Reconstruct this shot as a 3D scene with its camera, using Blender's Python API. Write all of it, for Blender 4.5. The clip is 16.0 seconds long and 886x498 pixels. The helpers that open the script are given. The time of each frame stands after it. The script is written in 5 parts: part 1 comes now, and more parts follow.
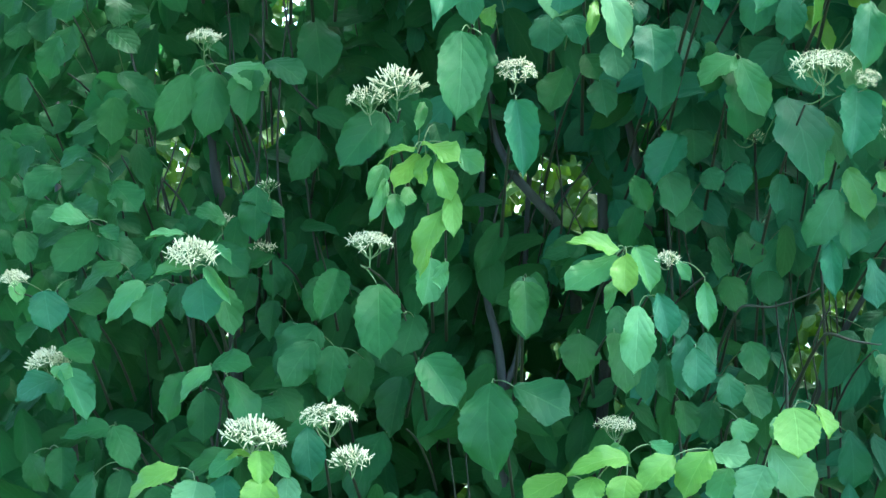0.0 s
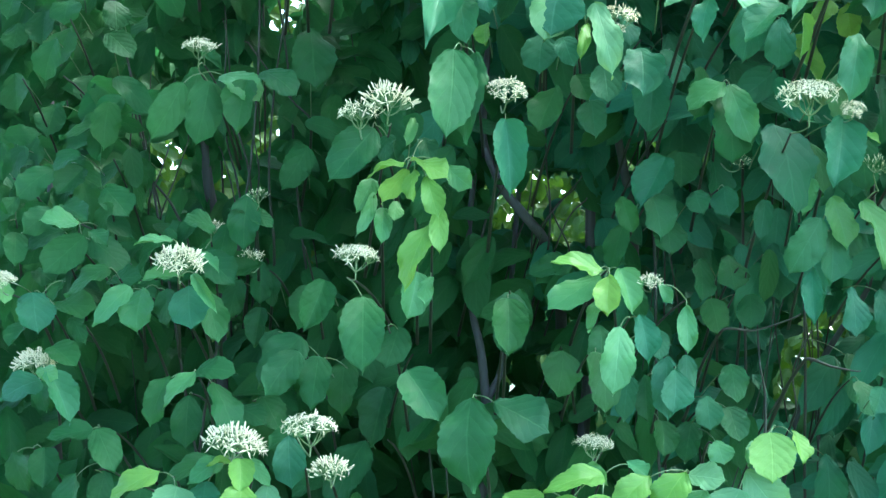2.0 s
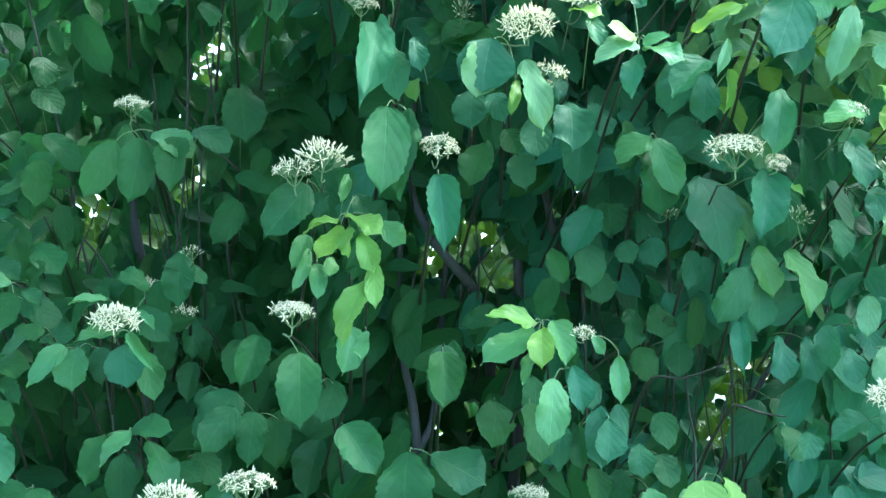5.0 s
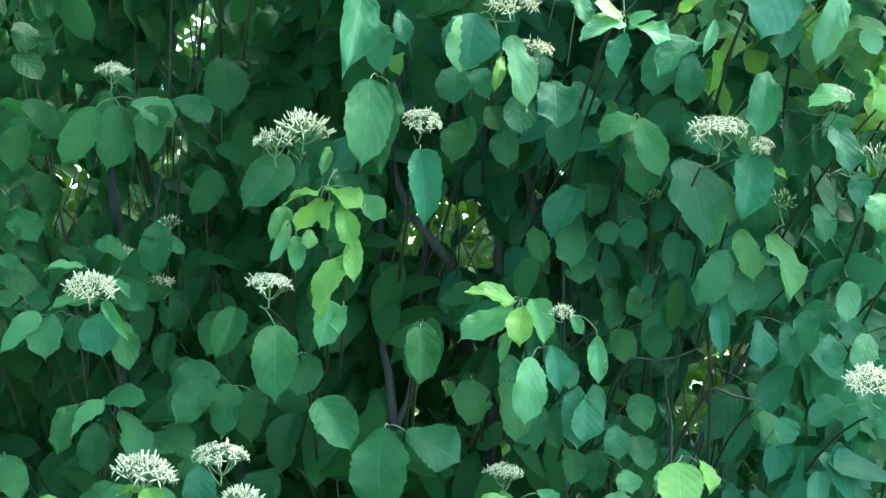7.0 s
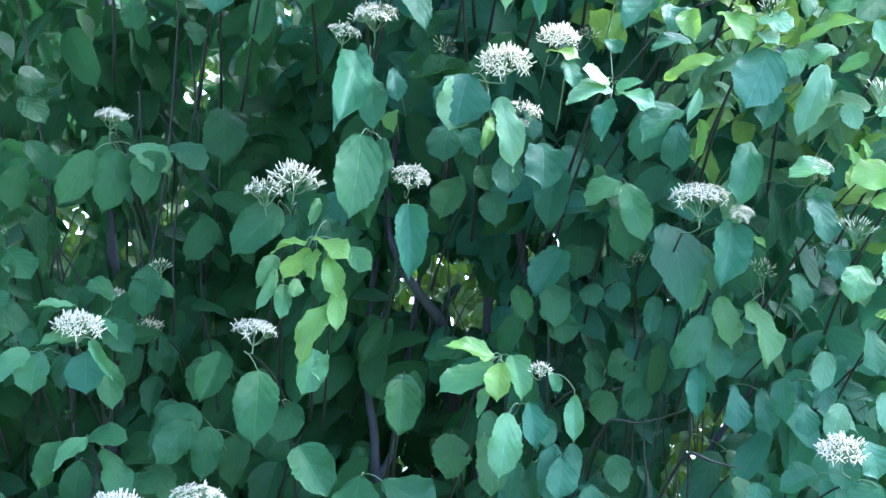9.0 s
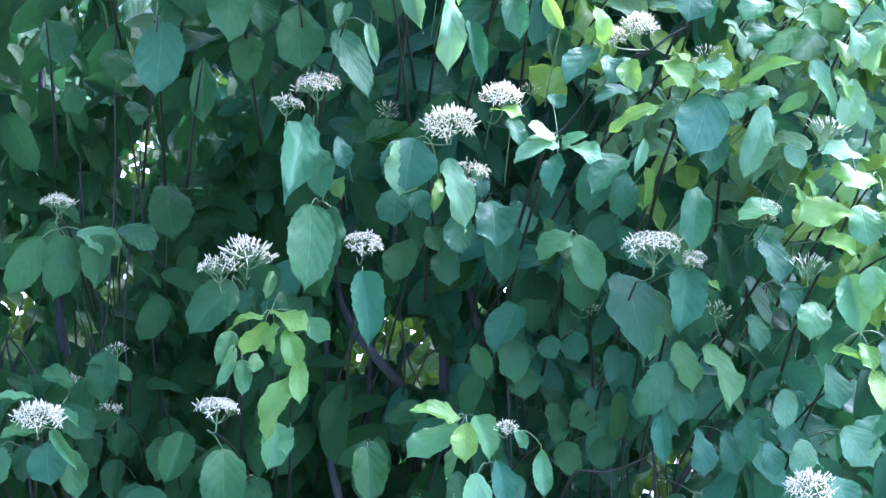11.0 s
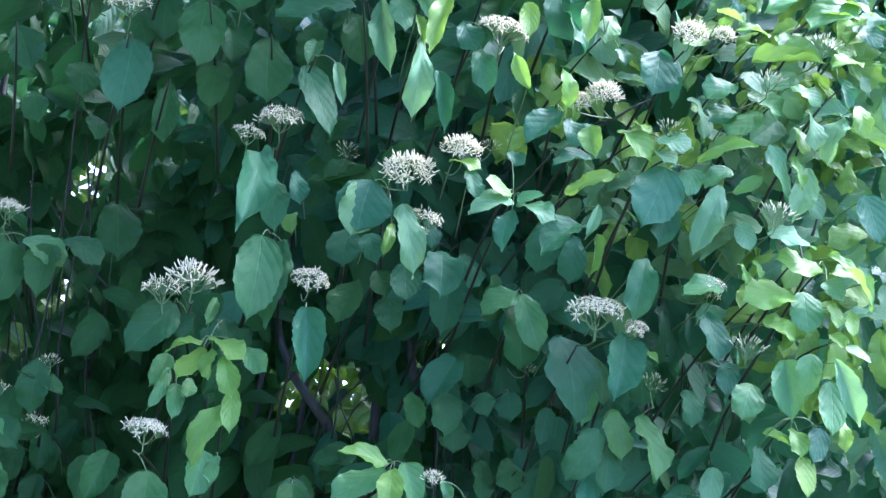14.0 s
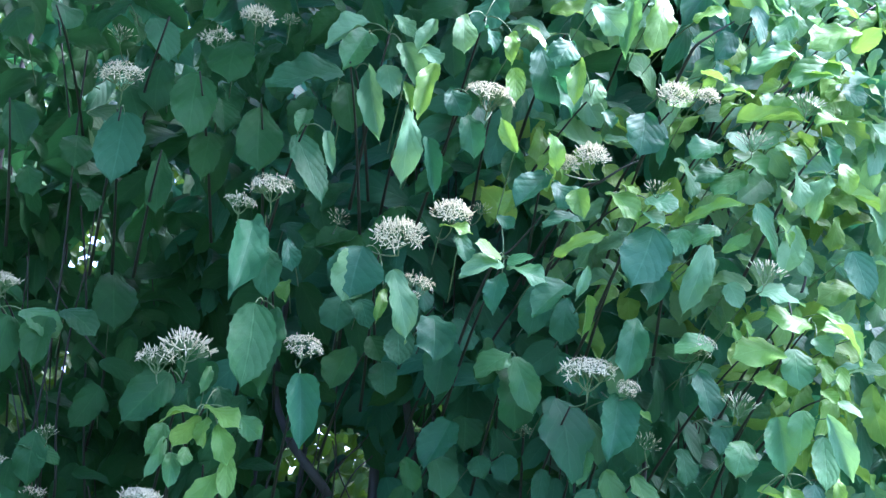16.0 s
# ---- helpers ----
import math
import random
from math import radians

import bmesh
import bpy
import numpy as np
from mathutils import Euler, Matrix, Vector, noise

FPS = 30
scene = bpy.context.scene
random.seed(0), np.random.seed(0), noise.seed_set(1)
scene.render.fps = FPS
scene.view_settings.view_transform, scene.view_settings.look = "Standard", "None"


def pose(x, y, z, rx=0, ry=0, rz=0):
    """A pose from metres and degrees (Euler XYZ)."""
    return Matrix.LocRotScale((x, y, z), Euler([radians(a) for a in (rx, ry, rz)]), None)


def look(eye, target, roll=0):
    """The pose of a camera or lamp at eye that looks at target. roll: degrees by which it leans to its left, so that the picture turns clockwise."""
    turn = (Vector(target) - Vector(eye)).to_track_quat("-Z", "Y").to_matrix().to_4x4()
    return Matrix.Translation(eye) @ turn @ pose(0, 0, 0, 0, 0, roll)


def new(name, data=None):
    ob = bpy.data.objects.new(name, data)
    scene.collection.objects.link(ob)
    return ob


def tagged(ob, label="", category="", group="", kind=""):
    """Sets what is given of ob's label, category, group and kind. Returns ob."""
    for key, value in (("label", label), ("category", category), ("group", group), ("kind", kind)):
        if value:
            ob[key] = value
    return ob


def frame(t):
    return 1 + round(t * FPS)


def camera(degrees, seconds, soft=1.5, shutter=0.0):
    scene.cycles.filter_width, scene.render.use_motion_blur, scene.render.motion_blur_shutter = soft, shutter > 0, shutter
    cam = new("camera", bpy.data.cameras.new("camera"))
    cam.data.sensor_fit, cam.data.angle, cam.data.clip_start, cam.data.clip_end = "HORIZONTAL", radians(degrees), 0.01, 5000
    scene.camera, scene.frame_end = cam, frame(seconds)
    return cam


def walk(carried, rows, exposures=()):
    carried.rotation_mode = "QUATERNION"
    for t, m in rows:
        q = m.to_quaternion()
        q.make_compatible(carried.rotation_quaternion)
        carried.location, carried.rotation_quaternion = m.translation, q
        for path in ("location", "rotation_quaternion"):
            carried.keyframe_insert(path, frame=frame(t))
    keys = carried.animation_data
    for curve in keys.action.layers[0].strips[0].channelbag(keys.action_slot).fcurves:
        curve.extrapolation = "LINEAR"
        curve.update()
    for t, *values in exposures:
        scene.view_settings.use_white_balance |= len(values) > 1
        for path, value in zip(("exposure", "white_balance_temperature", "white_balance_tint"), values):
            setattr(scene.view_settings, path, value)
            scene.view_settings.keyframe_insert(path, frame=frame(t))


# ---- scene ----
# ---- camera and its path ----
cam = camera(31.28, 16.0, soft=1.43)
PATH = [
    (0.0, look((0.0055, 0.0423, 1.5823), (0.0055, 1.8401, 1.6723), -0.01)),
    (0.5, look((0.0044, 0.0335, 1.5853), (0.0084, 1.8313, 1.6739), -0.23)),
    (1.0, look((0.0091, 0.0297, 1.5919), (0.0134, 1.8277, 1.6770), 0.08)),
    (1.5, look((0.0072, 0.0306, 1.5969), (0.0142, 1.8289, 1.6760), 0.38)),
    (2.0, look((0.0134, 0.0243, 1.5957), (0.0209, 1.8219, 1.6883), 1.84)),
    (2.5, look((0.0096, 0.0229, 1.6040), (0.0531, 1.8197, 1.7014), 2.54)),
    (3.0, look((0.0078, 0.0143, 1.6066), (0.0802, 1.8100, 1.7078), 2.39)),
    (3.5, look((0.0064, 0.0146, 1.6087), (0.0809, 1.8103, 1.7081), 2.07)),
    (4.0, look((0.0029, 0.0042, 1.6098), (0.0867, 1.7971, 1.7464), 0.84)),
    (4.2, look((-0.0008, 0.0007, 1.6101), (0.0905, 1.7922, 1.7586), 0.85)),
    (6.3, look((-0.0126, 0.0170, 1.6145), (0.1177, 1.8086, 1.7306), 0.16)),
    (6.5, look((-0.0138, 0.0124, 1.6130), (0.1180, 1.8037, 1.7300), -0.18)),
    (7.0, look((-0.0056, 0.0174, 1.6058), (0.1184, 1.8092, 1.7244), 2.22)),
    (7.5, look((0.0034, 0.0177, 1.6030), (0.1225, 1.8096, 1.7248), 6.36)),
    (8.0, look((0.0146, 0.0044, 1.5989), (0.1270, 1.7952, 1.7411), 5.45)),
    (8.5, look((0.0184, -0.0117, 1.5957), (0.1273, 1.7776, 1.7585), 5.03)),
    (9.0, look((0.0213, -0.0160, 1.5941), (0.1291, 1.7706, 1.7848), 4.61)),
    (9.2, look((0.0171, -0.0168, 1.5972), (0.1308, 1.7694, 1.7882), 3.08)),
    (11.3, look((-0.0051, -0.0168, 1.6116), (0.1731, 1.7565, 1.8645), 0.46)),
    (11.5, look((-0.0074, -0.0201, 1.6136), (0.1849, 1.7515, 1.8677), 0.91)),
    (12.0, look((-0.0078, -0.0264, 1.5995), (0.2047, 1.7389, 1.8796), 0.15)),
    (12.5, look((-0.0166, -0.0093, 1.5955), (0.2095, 1.7503, 1.9002), 1.19)),
    (13.0, look((-0.0115, -0.0132, 1.5860), (0.2089, 1.7450, 1.9023), 0.98)),
    (13.5, look((-0.0181, -0.0020, 1.5950), (0.2271, 1.7553, 1.8978), 4.54)),
    (14.0, look((-0.0071, -0.0180, 1.5911), (0.2306, 1.7369, 1.9135), 6.10)),
    (14.5, look((-0.0174, -0.0335, 1.6034), (0.2519, 1.7178, 1.9205), 6.23)),
    (15.0, look((-0.0089, -0.0363, 1.5933), (0.2431, 1.7097, 1.9512), 5.10)),
    (15.5, look((-0.0102, -0.0317, 1.6003), (0.2417, 1.7122, 1.9683), 4.86)),
    (16.0, look((0.0031, -0.0341, 1.5905), (0.2294, 1.7080, 1.9829), 5.01)),
]
walk(cam, PATH, [(0.0, 3.75, 5680, 2), (4.0, 3.81, 5420, 12), (7.0, 3.68, 5760, 3), (8.5, 3.76, 5110, 36), (9.0, 3.80, 5070, 37),
                 (11.5, 3.68, 5030, 49), (12.5, 3.47, 5130, 43), (14.0, 3.29, 5130, 41), (16.0, 3.17, 5110, 37)])

# ---- sky and sun ----
world = bpy.data.worlds.new("sky")
scene.world = world
world.use_nodes = True
wn = world.node_tree
wn.nodes.clear()
sky = wn.nodes.new("ShaderNodeTexSky")
sky.sky_type = "NISHITA"
sky.sun_disc = False
SUN_EL, SUN_AZ = radians(56), radians(78)   # azimuth from +y towards +x
sky.sun_elevation, sky.sun_rotation = SUN_EL, SUN_AZ
sky.dust_density, sky.air_density = 2.5, 1.0
bg = wn.nodes.new("ShaderNodeBackground")
bg.inputs["Strength"].default_value = 0.14
wo = wn.nodes.new("ShaderNodeOutputWorld")
wn.links.new(sky.outputs[0], bg.inputs[0])
wn.links.new(bg.outputs[0], wo.inputs[0])
sun_data = bpy.data.lights.new("sun", "SUN")
sun_data.energy, sun_data.angle, sun_data.color = 3.1, radians(24.0), (1.0, 0.96, 0.88)
sun = new("sun", sun_data)
sun_from = Vector((math.sin(SUN_AZ) * math.cos(SUN_EL), math.cos(SUN_AZ) * math.cos(SUN_EL), math.sin(SUN_EL)))
sun.matrix_world = look(sun_from * 30, (0, 0, 0))


# ---- materials ----
def material(name):
    m = bpy.data.materials.new(name)
    m.use_nodes = True
    nt = m.node_tree
    nt.nodes.clear()
    return m, nt, nt.nodes.new("ShaderNodeOutputMaterial")


def node(nt, kind, **values):
    n = nt.nodes.new(kind)
    for k, v in values.items():
        if k == "operation":
            n.operation = v
        elif k == "blend":
            n.data_type, n.blend_type = "RGBA", v
        else:
            n.inputs[k.replace("_", " ")].default_value = v
    return n


def maths(nt, op, a, b=None, clamp=False):
    n = nt.nodes.new("ShaderNodeMath")
    n.operation, n.use_clamp = op, clamp
    for i, v in enumerate((a, b)):
        if v is None:
            continue
        if isinstance(v, (int, float)):
            n.inputs[i].default_value = v
        else:
            nt.links.new(v, n.inputs[i])
    return n.outputs[0]


def mixed(nt, fac, a, b, blend="MIX"):
    n = nt.nodes.new("ShaderNodeMix")
    n.data_type, n.blend_type = "RGBA", blend
    for sock, v in ((n.inputs[0], fac), (n.inputs[6], a), (n.inputs[7], b)):
        if isinstance(v, (int, float, tuple)):
            sock.default_value = v if not isinstance(v, tuple) else (*v, 1)
        else:
            nt.links.new(v, sock)
    return n.outputs[2]


def leaf_material(name, dark, light, glow, through_share, rough, single=True, gloss=0.32):
    """A leaf blade: veins curving from the midrib to the tip, a mottled blade, gloss on top and light passing through."""
    m, nt, out = material(name)
    uv = nt.nodes.new("ShaderNodeUVMap")
    xyz = nt.nodes.new("ShaderNodeSeparateXYZ")
    nt.links.new(uv.outputs[0], xyz.inputs[0])
    s = maths(nt, "ABSOLUTE", maths(nt, "SUBTRACT", maths(nt, "MULTIPLY", xyz.outputs[0], 2.0), 1.0))
    c = maths(nt, "SUBTRACT", xyz.outputs[1], maths(nt, "MULTIPLY", maths(nt, "POWER", s, 1.4), 0.42))
    ridge = maths(nt, "ABSOLUTE", maths(nt, "SINE", maths(nt, "MULTIPLY", c, 16.0)))
    vein = maths(nt, "SUBTRACT", 1.0, maths(nt, "MULTIPLY", ridge, 5.5), True)
    rib = maths(nt, "SUBTRACT", 1.0, maths(nt, "MULTIPLY", s, 16.0), True)
    veins = maths(nt, "MAXIMUM", maths(nt, "MULTIPLY", vein, 0.7), rib)
    rand = nt.nodes.new("ShaderNodeObjectInfo").outputs["Random"] if single else nt.nodes.new("ShaderNodeNewGeometry").outputs["Random Per Island"]
    shift = nt.nodes.new("ShaderNodeVectorMath")
    shift.operation = "ADD"
    nt.links.new(uv.outputs[0], shift.inputs[0])
    comb = nt.nodes.new("ShaderNodeCombineXYZ")
    nt.links.new(maths(nt, "MULTIPLY", rand, 37.0), comb.inputs[2])
    nt.links.new(comb.outputs[0], shift.inputs[1])
    patch = node(nt, "ShaderNodeTexNoise", Scale=3.0, Detail=3.0)
    grain = node(nt, "ShaderNodeTexNoise", Scale=38.0, Detail=2.0)
    for n in (patch, grain):
        nt.links.new(shift.outputs[0], n.inputs["Vector"])
    tone = maths(nt, "ADD", maths(nt, "MULTIPLY", rand, 0.65), maths(nt, "MULTIPLY", patch.outputs[0], 0.5), True)
    col = mixed(nt, tone, dark, light)
    hue = maths(nt, "FRACT", maths(nt, "MULTIPLY", rand, 7.31))
    col = mixed(nt, maths(nt, "MULTIPLY", maths(nt, "POWER", hue, 2.0), 0.5), col, (light[0] * 1.4 + 0.004, light[1] * 1.08, light[2] * 0.65))
    col = mixed(nt, maths(nt, "MULTIPLY", grain.outputs[0], 0.28), col, (dark[0] * 0.5, dark[1] * 0.6, dark[2] * 0.5))
    col = mixed(nt, maths(nt, "MULTIPLY", veins, 0.3), col, (light[0] * 1.5 + 0.03, light[1] * 1.35 + 0.03, light[2] * 1.3 + 0.02))
    bump = node(nt, "ShaderNodeBump", Strength=0.2, Distance=0.003)
    h = maths(nt, "SUBTRACT", maths(nt, "MULTIPLY", ridge, 0.8), maths(nt, "MULTIPLY", rib, 0.8))
    h = maths(nt, "ADD", h, maths(nt, "MULTIPLY", grain.outputs[0], 0.25))
    nt.links.new(h, bump.inputs["Height"])
    p = nt.nodes.new("ShaderNodeBsdfPrincipled")
    p.inputs["Roughness"].default_value = rough
    p.inputs["Specular IOR Level"].default_value = gloss
    nt.links.new(col, p.inputs["Base Color"])
    nt.links.new(bump.outputs[0], p.inputs["Normal"])
    tr = nt.nodes.new("ShaderNodeBsdfTranslucent")
    nt.links.new(mixed(nt, 0.75, col, glow), tr.inputs[0])
    mix = nt.nodes.new("ShaderNodeMixShader")
    mix.inputs[0].default_value = through_share
    nt.links.new(p.outputs[0], mix.inputs[1])
    nt.links.new(tr.outputs[0], mix.inputs[2])
    nt.links.new(mix.outputs[0], out.inputs[0])
    return m


def plain_material(name, a, b, scale, rough, bump_depth=0.0, stretch=(1, 1, 1), through_share=0.0):
    m, nt, out = material(name)
    tc = nt.nodes.new("ShaderNodeTexCoord")
    mp = nt.nodes.new("ShaderNodeMapping")
    mp.inputs["Scale"].default_value = stretch
    nt.links.new(tc.outputs["Object"], mp.inputs[0])
    big = node(nt, "ShaderNodeTexNoise", Scale=scale, Detail=4.0)
    fine = node(nt, "ShaderNodeTexNoise", Scale=scale * 9, Detail=3.0)
    for n in (big, fine):
        nt.links.new(mp.outputs[0], n.inputs["Vector"])
    col = mixed(nt, maths(nt, "MULTIPLY", big.outputs[0], 1.0), a, b)
    col = mixed(nt, maths(nt, "MULTIPLY", fine.outputs[0], 0.35), col, tuple(v * 0.55 for v in a))
    p = nt.nodes.new("ShaderNodeBsdfPrincipled")
    p.inputs["Roughness"].default_value = rough
    nt.links.new(col, p.inputs["Base Color"])
    if bump_depth:
        bump = node(nt, "ShaderNodeBump", Strength=0.7, Distance=bump_depth)
        nt.links.new(fine.outputs[0], bump.inputs["Height"])
        nt.links.new(bump.outputs[0], p.inputs["Normal"])
    if through_share:
        tr = nt.nodes.new("ShaderNodeBsdfTranslucent")
        nt.links.new(col, tr.inputs[0])
        mix = nt.nodes.new("ShaderNodeMixShader")
        mix.inputs[0].default_value = through_share
        nt.links.new(p.outputs[0], mix.inputs[1])
        nt.links.new(tr.outputs[0], mix.inputs[2])
        nt.links.new(mix.outputs[0], out.inputs[0])
    else:
        nt.links.new(p.outputs[0], out.inputs[0])
    return m


MATURE = dict(dark=(0.017, 0.080, 0.026), light=(0.034, 0.146, 0.038), glow=(0.044, 0.20, 0.050), through_share=0.3, rough=0.55)
LEAF = {
    "m": leaf_material("leaf_mature", **MATURE, gloss=0.25),
    "f": leaf_material("leaf_fresh", (0.045, 0.185, 0.055), (0.095, 0.27, 0.095), (0.17, 0.41, 0.07), 0.25, 0.48),
    # pale leaf, its colour lightened further to carry sky sheen
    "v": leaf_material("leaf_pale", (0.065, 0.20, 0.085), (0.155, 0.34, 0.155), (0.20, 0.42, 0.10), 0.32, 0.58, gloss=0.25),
    # mature leaf coloured lighter and bluer to imitate reflected sky
    "w": leaf_material("leaf_sky_tint", (0.020, 0.104, 0.044), (0.042, 0.180, 0.080), (0.05, 0.24, 0.07), 0.3, 0.58, gloss=0.3),
    "b": leaf_material("leaf_dead", (0.16, 0.05, 0.02), (0.30, 0.11, 0.04), (0.35, 0.12, 0.03), 0.15, 0.6),
    "l": leaf_material("leaf_young", (0.095, 0.25, 0.035), (0.165, 0.35, 0.065), (0.24, 0.46, 0.05), 0.33, 0.45),
}
LEAF_MASS = leaf_material("leaf_mass", **{**MATURE, "through_share": 0.42}, single=False, gloss=0.2)
# fresh growth lightened to stand in for brighter light at the upper right
LIT_FRESH_MASS = leaf_material("lit_fresh_mass", (0.045, 0.17, 0.075), (0.15, 0.33, 0.155), (0.18, 0.40, 0.10), 0.32, 0.58, single=False, gloss=0.3)
YOUNG_MASS = leaf_material("young_mass", (0.10, 0.25, 0.035), (0.18, 0.36, 0.065), (0.25, 0.46, 0.05), 0.33, 0.5, single=False, gloss=0.35)
# lighter and bluer than the inner mass, in place of sky light
SKY_TINT_MASS = leaf_material("sky_tint_mass", (0.021, 0.122, 0.060), (0.048, 0.212, 0.108), (0.05, 0.25, 0.09), 0.38, 0.55, single=False, gloss=0.3)
LEAF_FAR = leaf_material("leaf_far", (0.018, 0.070, 0.008), (0.052, 0.135, 0.015), (0.13, 0.28, 0.014), 0.3, 0.5, single=False)
PETAL = plain_material("petal", (0.73, 0.70, 0.42), (0.82, 0.79, 0.52), 300, 0.6, through_share=0.2)
BUD = plain_material("bud", (0.66, 0.64, 0.38), (0.79, 0.77, 0.52), 200, 0.55)
GREEN_BUD = plain_material("green_bud", (0.36, 0.42, 0.20), (0.62, 0.64, 0.42), 200, 0.55)
STALK = plain_material("stalk", (0.09, 0.18, 0.06), (0.16, 0.26, 0.10), 60, 0.5)
TWIG = plain_material("twig", (0.016, 0.024, 0.014), (0.034, 0.042, 0.022), 40, 0.6)
BARK = plain_material("bark", (0.040, 0.046, 0.044), (0.095, 0.105, 0.100), 14, 0.85, 0.004, (1, 1, 0.25))
# pale so that the added wall throws light onto the hedge
WALL = plain_material("pale_fill_wall", (0.30, 0.30, 0.28), (0.42, 0.41, 0.38), 1.5, 0.9, 0.01)
GRASS = plain_material("grass", (0.016, 0.036, 0.010), (0.038, 0.064, 0.020), 3.0, 0.9, 0.02)


# ---- mesh helpers ----
def part(name, bm, mats, parent, label=""):
    me = bpy.data.meshes.new(name)
    bm.to_mesh(me)
    bm.free()
    for p in me.polygons:
        p.use_smooth = True
    for m in (mats if isinstance(mats, (list, tuple)) else [mats]):
        me.materials.append(m)
    ob = new(name, me)
    ob.parent = parent
    return tagged(ob, label=label)


def tube(bm, points, r0, r1, sides=6, slot=0):
    """A tapered, closed tube along points."""
    pts = [Vector(p) for p in points]
    rings, a = [], None
    for i, p in enumerate(pts):
        d = (pts[min(i + 1, len(pts) - 1)] - pts[max(i - 1, 0)]).normalized()
        a = d.orthogonal().normalized() if a is None else (a - d * a.dot(d)).normalized()
        b = d.cross(a)
        r = r0 + (r1 - r0) * i / (len(pts) - 1)
        rings.append([bm.verts.new(p + (a * math.cos(k * math.tau / sides) + b * math.sin(k * math.tau / sides)) * r) for k in range(sides)])
    for lo, hi in zip(rings, rings[1:]):
        for k in range(sides):
            bm.faces.new((lo[k], lo[(k + 1) % sides], hi[(k + 1) % sides], hi[k])).material_index = slot
    for ring in (rings[0][::-1], rings[-1]):
        bm.faces.new(ring).material_index = slot


def arc(a, b, lift, n=6):
    a, b = Vector(a), Vector(b)
    mid = (a + b) / 2 + Vector(lift)
    return [a * (1 - t) ** 2 + mid * 2 * t * (1 - t) + b * t * t for t in (i / (n - 1) for i in range(n))]


def ramp(v, a, b):
    t = min(max((v - a) / (b - a), 0), 1)
    return t * t * (3 - 2 * t)


def half_width(v, skew, full):
    """Outline of a dogwood leaf: broad oval, fullest nearer its foot or its tip by skew, with a short drawn-out tip."""
    t = v ** skew
    body = (4 * t * (1 - t)) ** full if v < 1 else 0.0
    pull = ramp(v, 0.78, 0.99)
    return 0.49 * max(body * (1 - pull) + 0.8 * (1 - v) * pull, 0.006)


ROWS_FINE = (0.0, 0.02, 0.05) + tuple(0.085 + 0.0385 * i for i in range(22)) + (0.925, 0.955, 0.98, 1.0)
ROWS_COARSE = (0.0, 0.035, 0.10, 0.20, 0.32, 0.45, 0.58, 0.70, 0.81, 0.89, 0.95, 1.0)


def leaf_grid(cols, steps, fold, droop, wave, twist, phase):
    """Vertices, faces and (u, v) of one blade: foot at the origin, tip at y = 1, upper side towards +z."""
    verts, uvs = [], []
    rows, fine = len(steps), steps is ROWS_FINE
    pleat = 0.008 if fine else 0.0
    skew, full = 0.97 + 0.16 * math.sin(phase * 5), 0.62 + 0.07 * math.cos(phase * 3)
    for v in steps:
        h = half_width(v, skew, full)
        for i in range(cols):
            u = 2 * i / (cols - 1) - 1
            lobe = 0.06 * math.sin(6 * v + phase * 3 + 2.2 * u) + 0.026 * math.sin((21 if fine else 13) * v + phase + u)
            tooth = 0.07 * noise.noise(Vector((v * 53, u * 3 + phase, phase * 7))) + 0.036 * math.sin(63 * v + phase * 9) if fine else 0.0
            x = u * h * (1 + lobe + tooth)
            z = pleat * math.cos(32 * (v - 0.42 * abs(u) ** 1.4)) * min(1.0, 4 * h) + fold * abs(u) ** 1.3 * h - droop * ((v - 0.5) ** 2 - 0.25)
            z += wave * u * u * (math.sin(8.5 * v + phase + (1.7 if u > 0 else 0)) + 0.5 * math.sin(19 * v + phase * 5 + (2.6 if u > 0 else 0))) + twist * u * h * (v - 0.3)
            side = 0.12 * math.sin(phase * 2) * (v * v - 0.55 * v)
            verts.append((x + side, v, z))
            uvs.append((u * 0.5 + 0.5, v))
    faces = [(j * cols + i, j * cols + i + 1, (j + 1) * cols + i + 1, (j + 1) * cols + i) for j in range(rows - 1) for i in range(cols - 1)]
    return verts, faces, uvs


def leaf_mesh(name, shape, mat):
    verts, faces, uvs = shape
    me = bpy.data.meshes.new(name)
    me.from_pydata(verts, [], faces)
    layer = me.uv_layers.new(name="UVMap")
    for loop in me.loops:
        layer.data[loop.index].uv = uvs[loop.vertex_index]
    for p in me.polygons:
        p.use_smooth = True
    me.materials.append(mat)
    return me


rng = random.Random(7)
SHAPES = [leaf_grid(9, ROWS_FINE, rng.uniform(0.0, 0.4), rng.uniform(0.05, 0.6), rng.uniform(0.015, 0.06), rng.uniform(-0.45, 0.45), rng.uniform(0, 6)) for _ in range(18)]
LEAF_MESHES = {k: [leaf_mesh("leaf", s, LEAF[k]) for s in SHAPES] for k in LEAF}


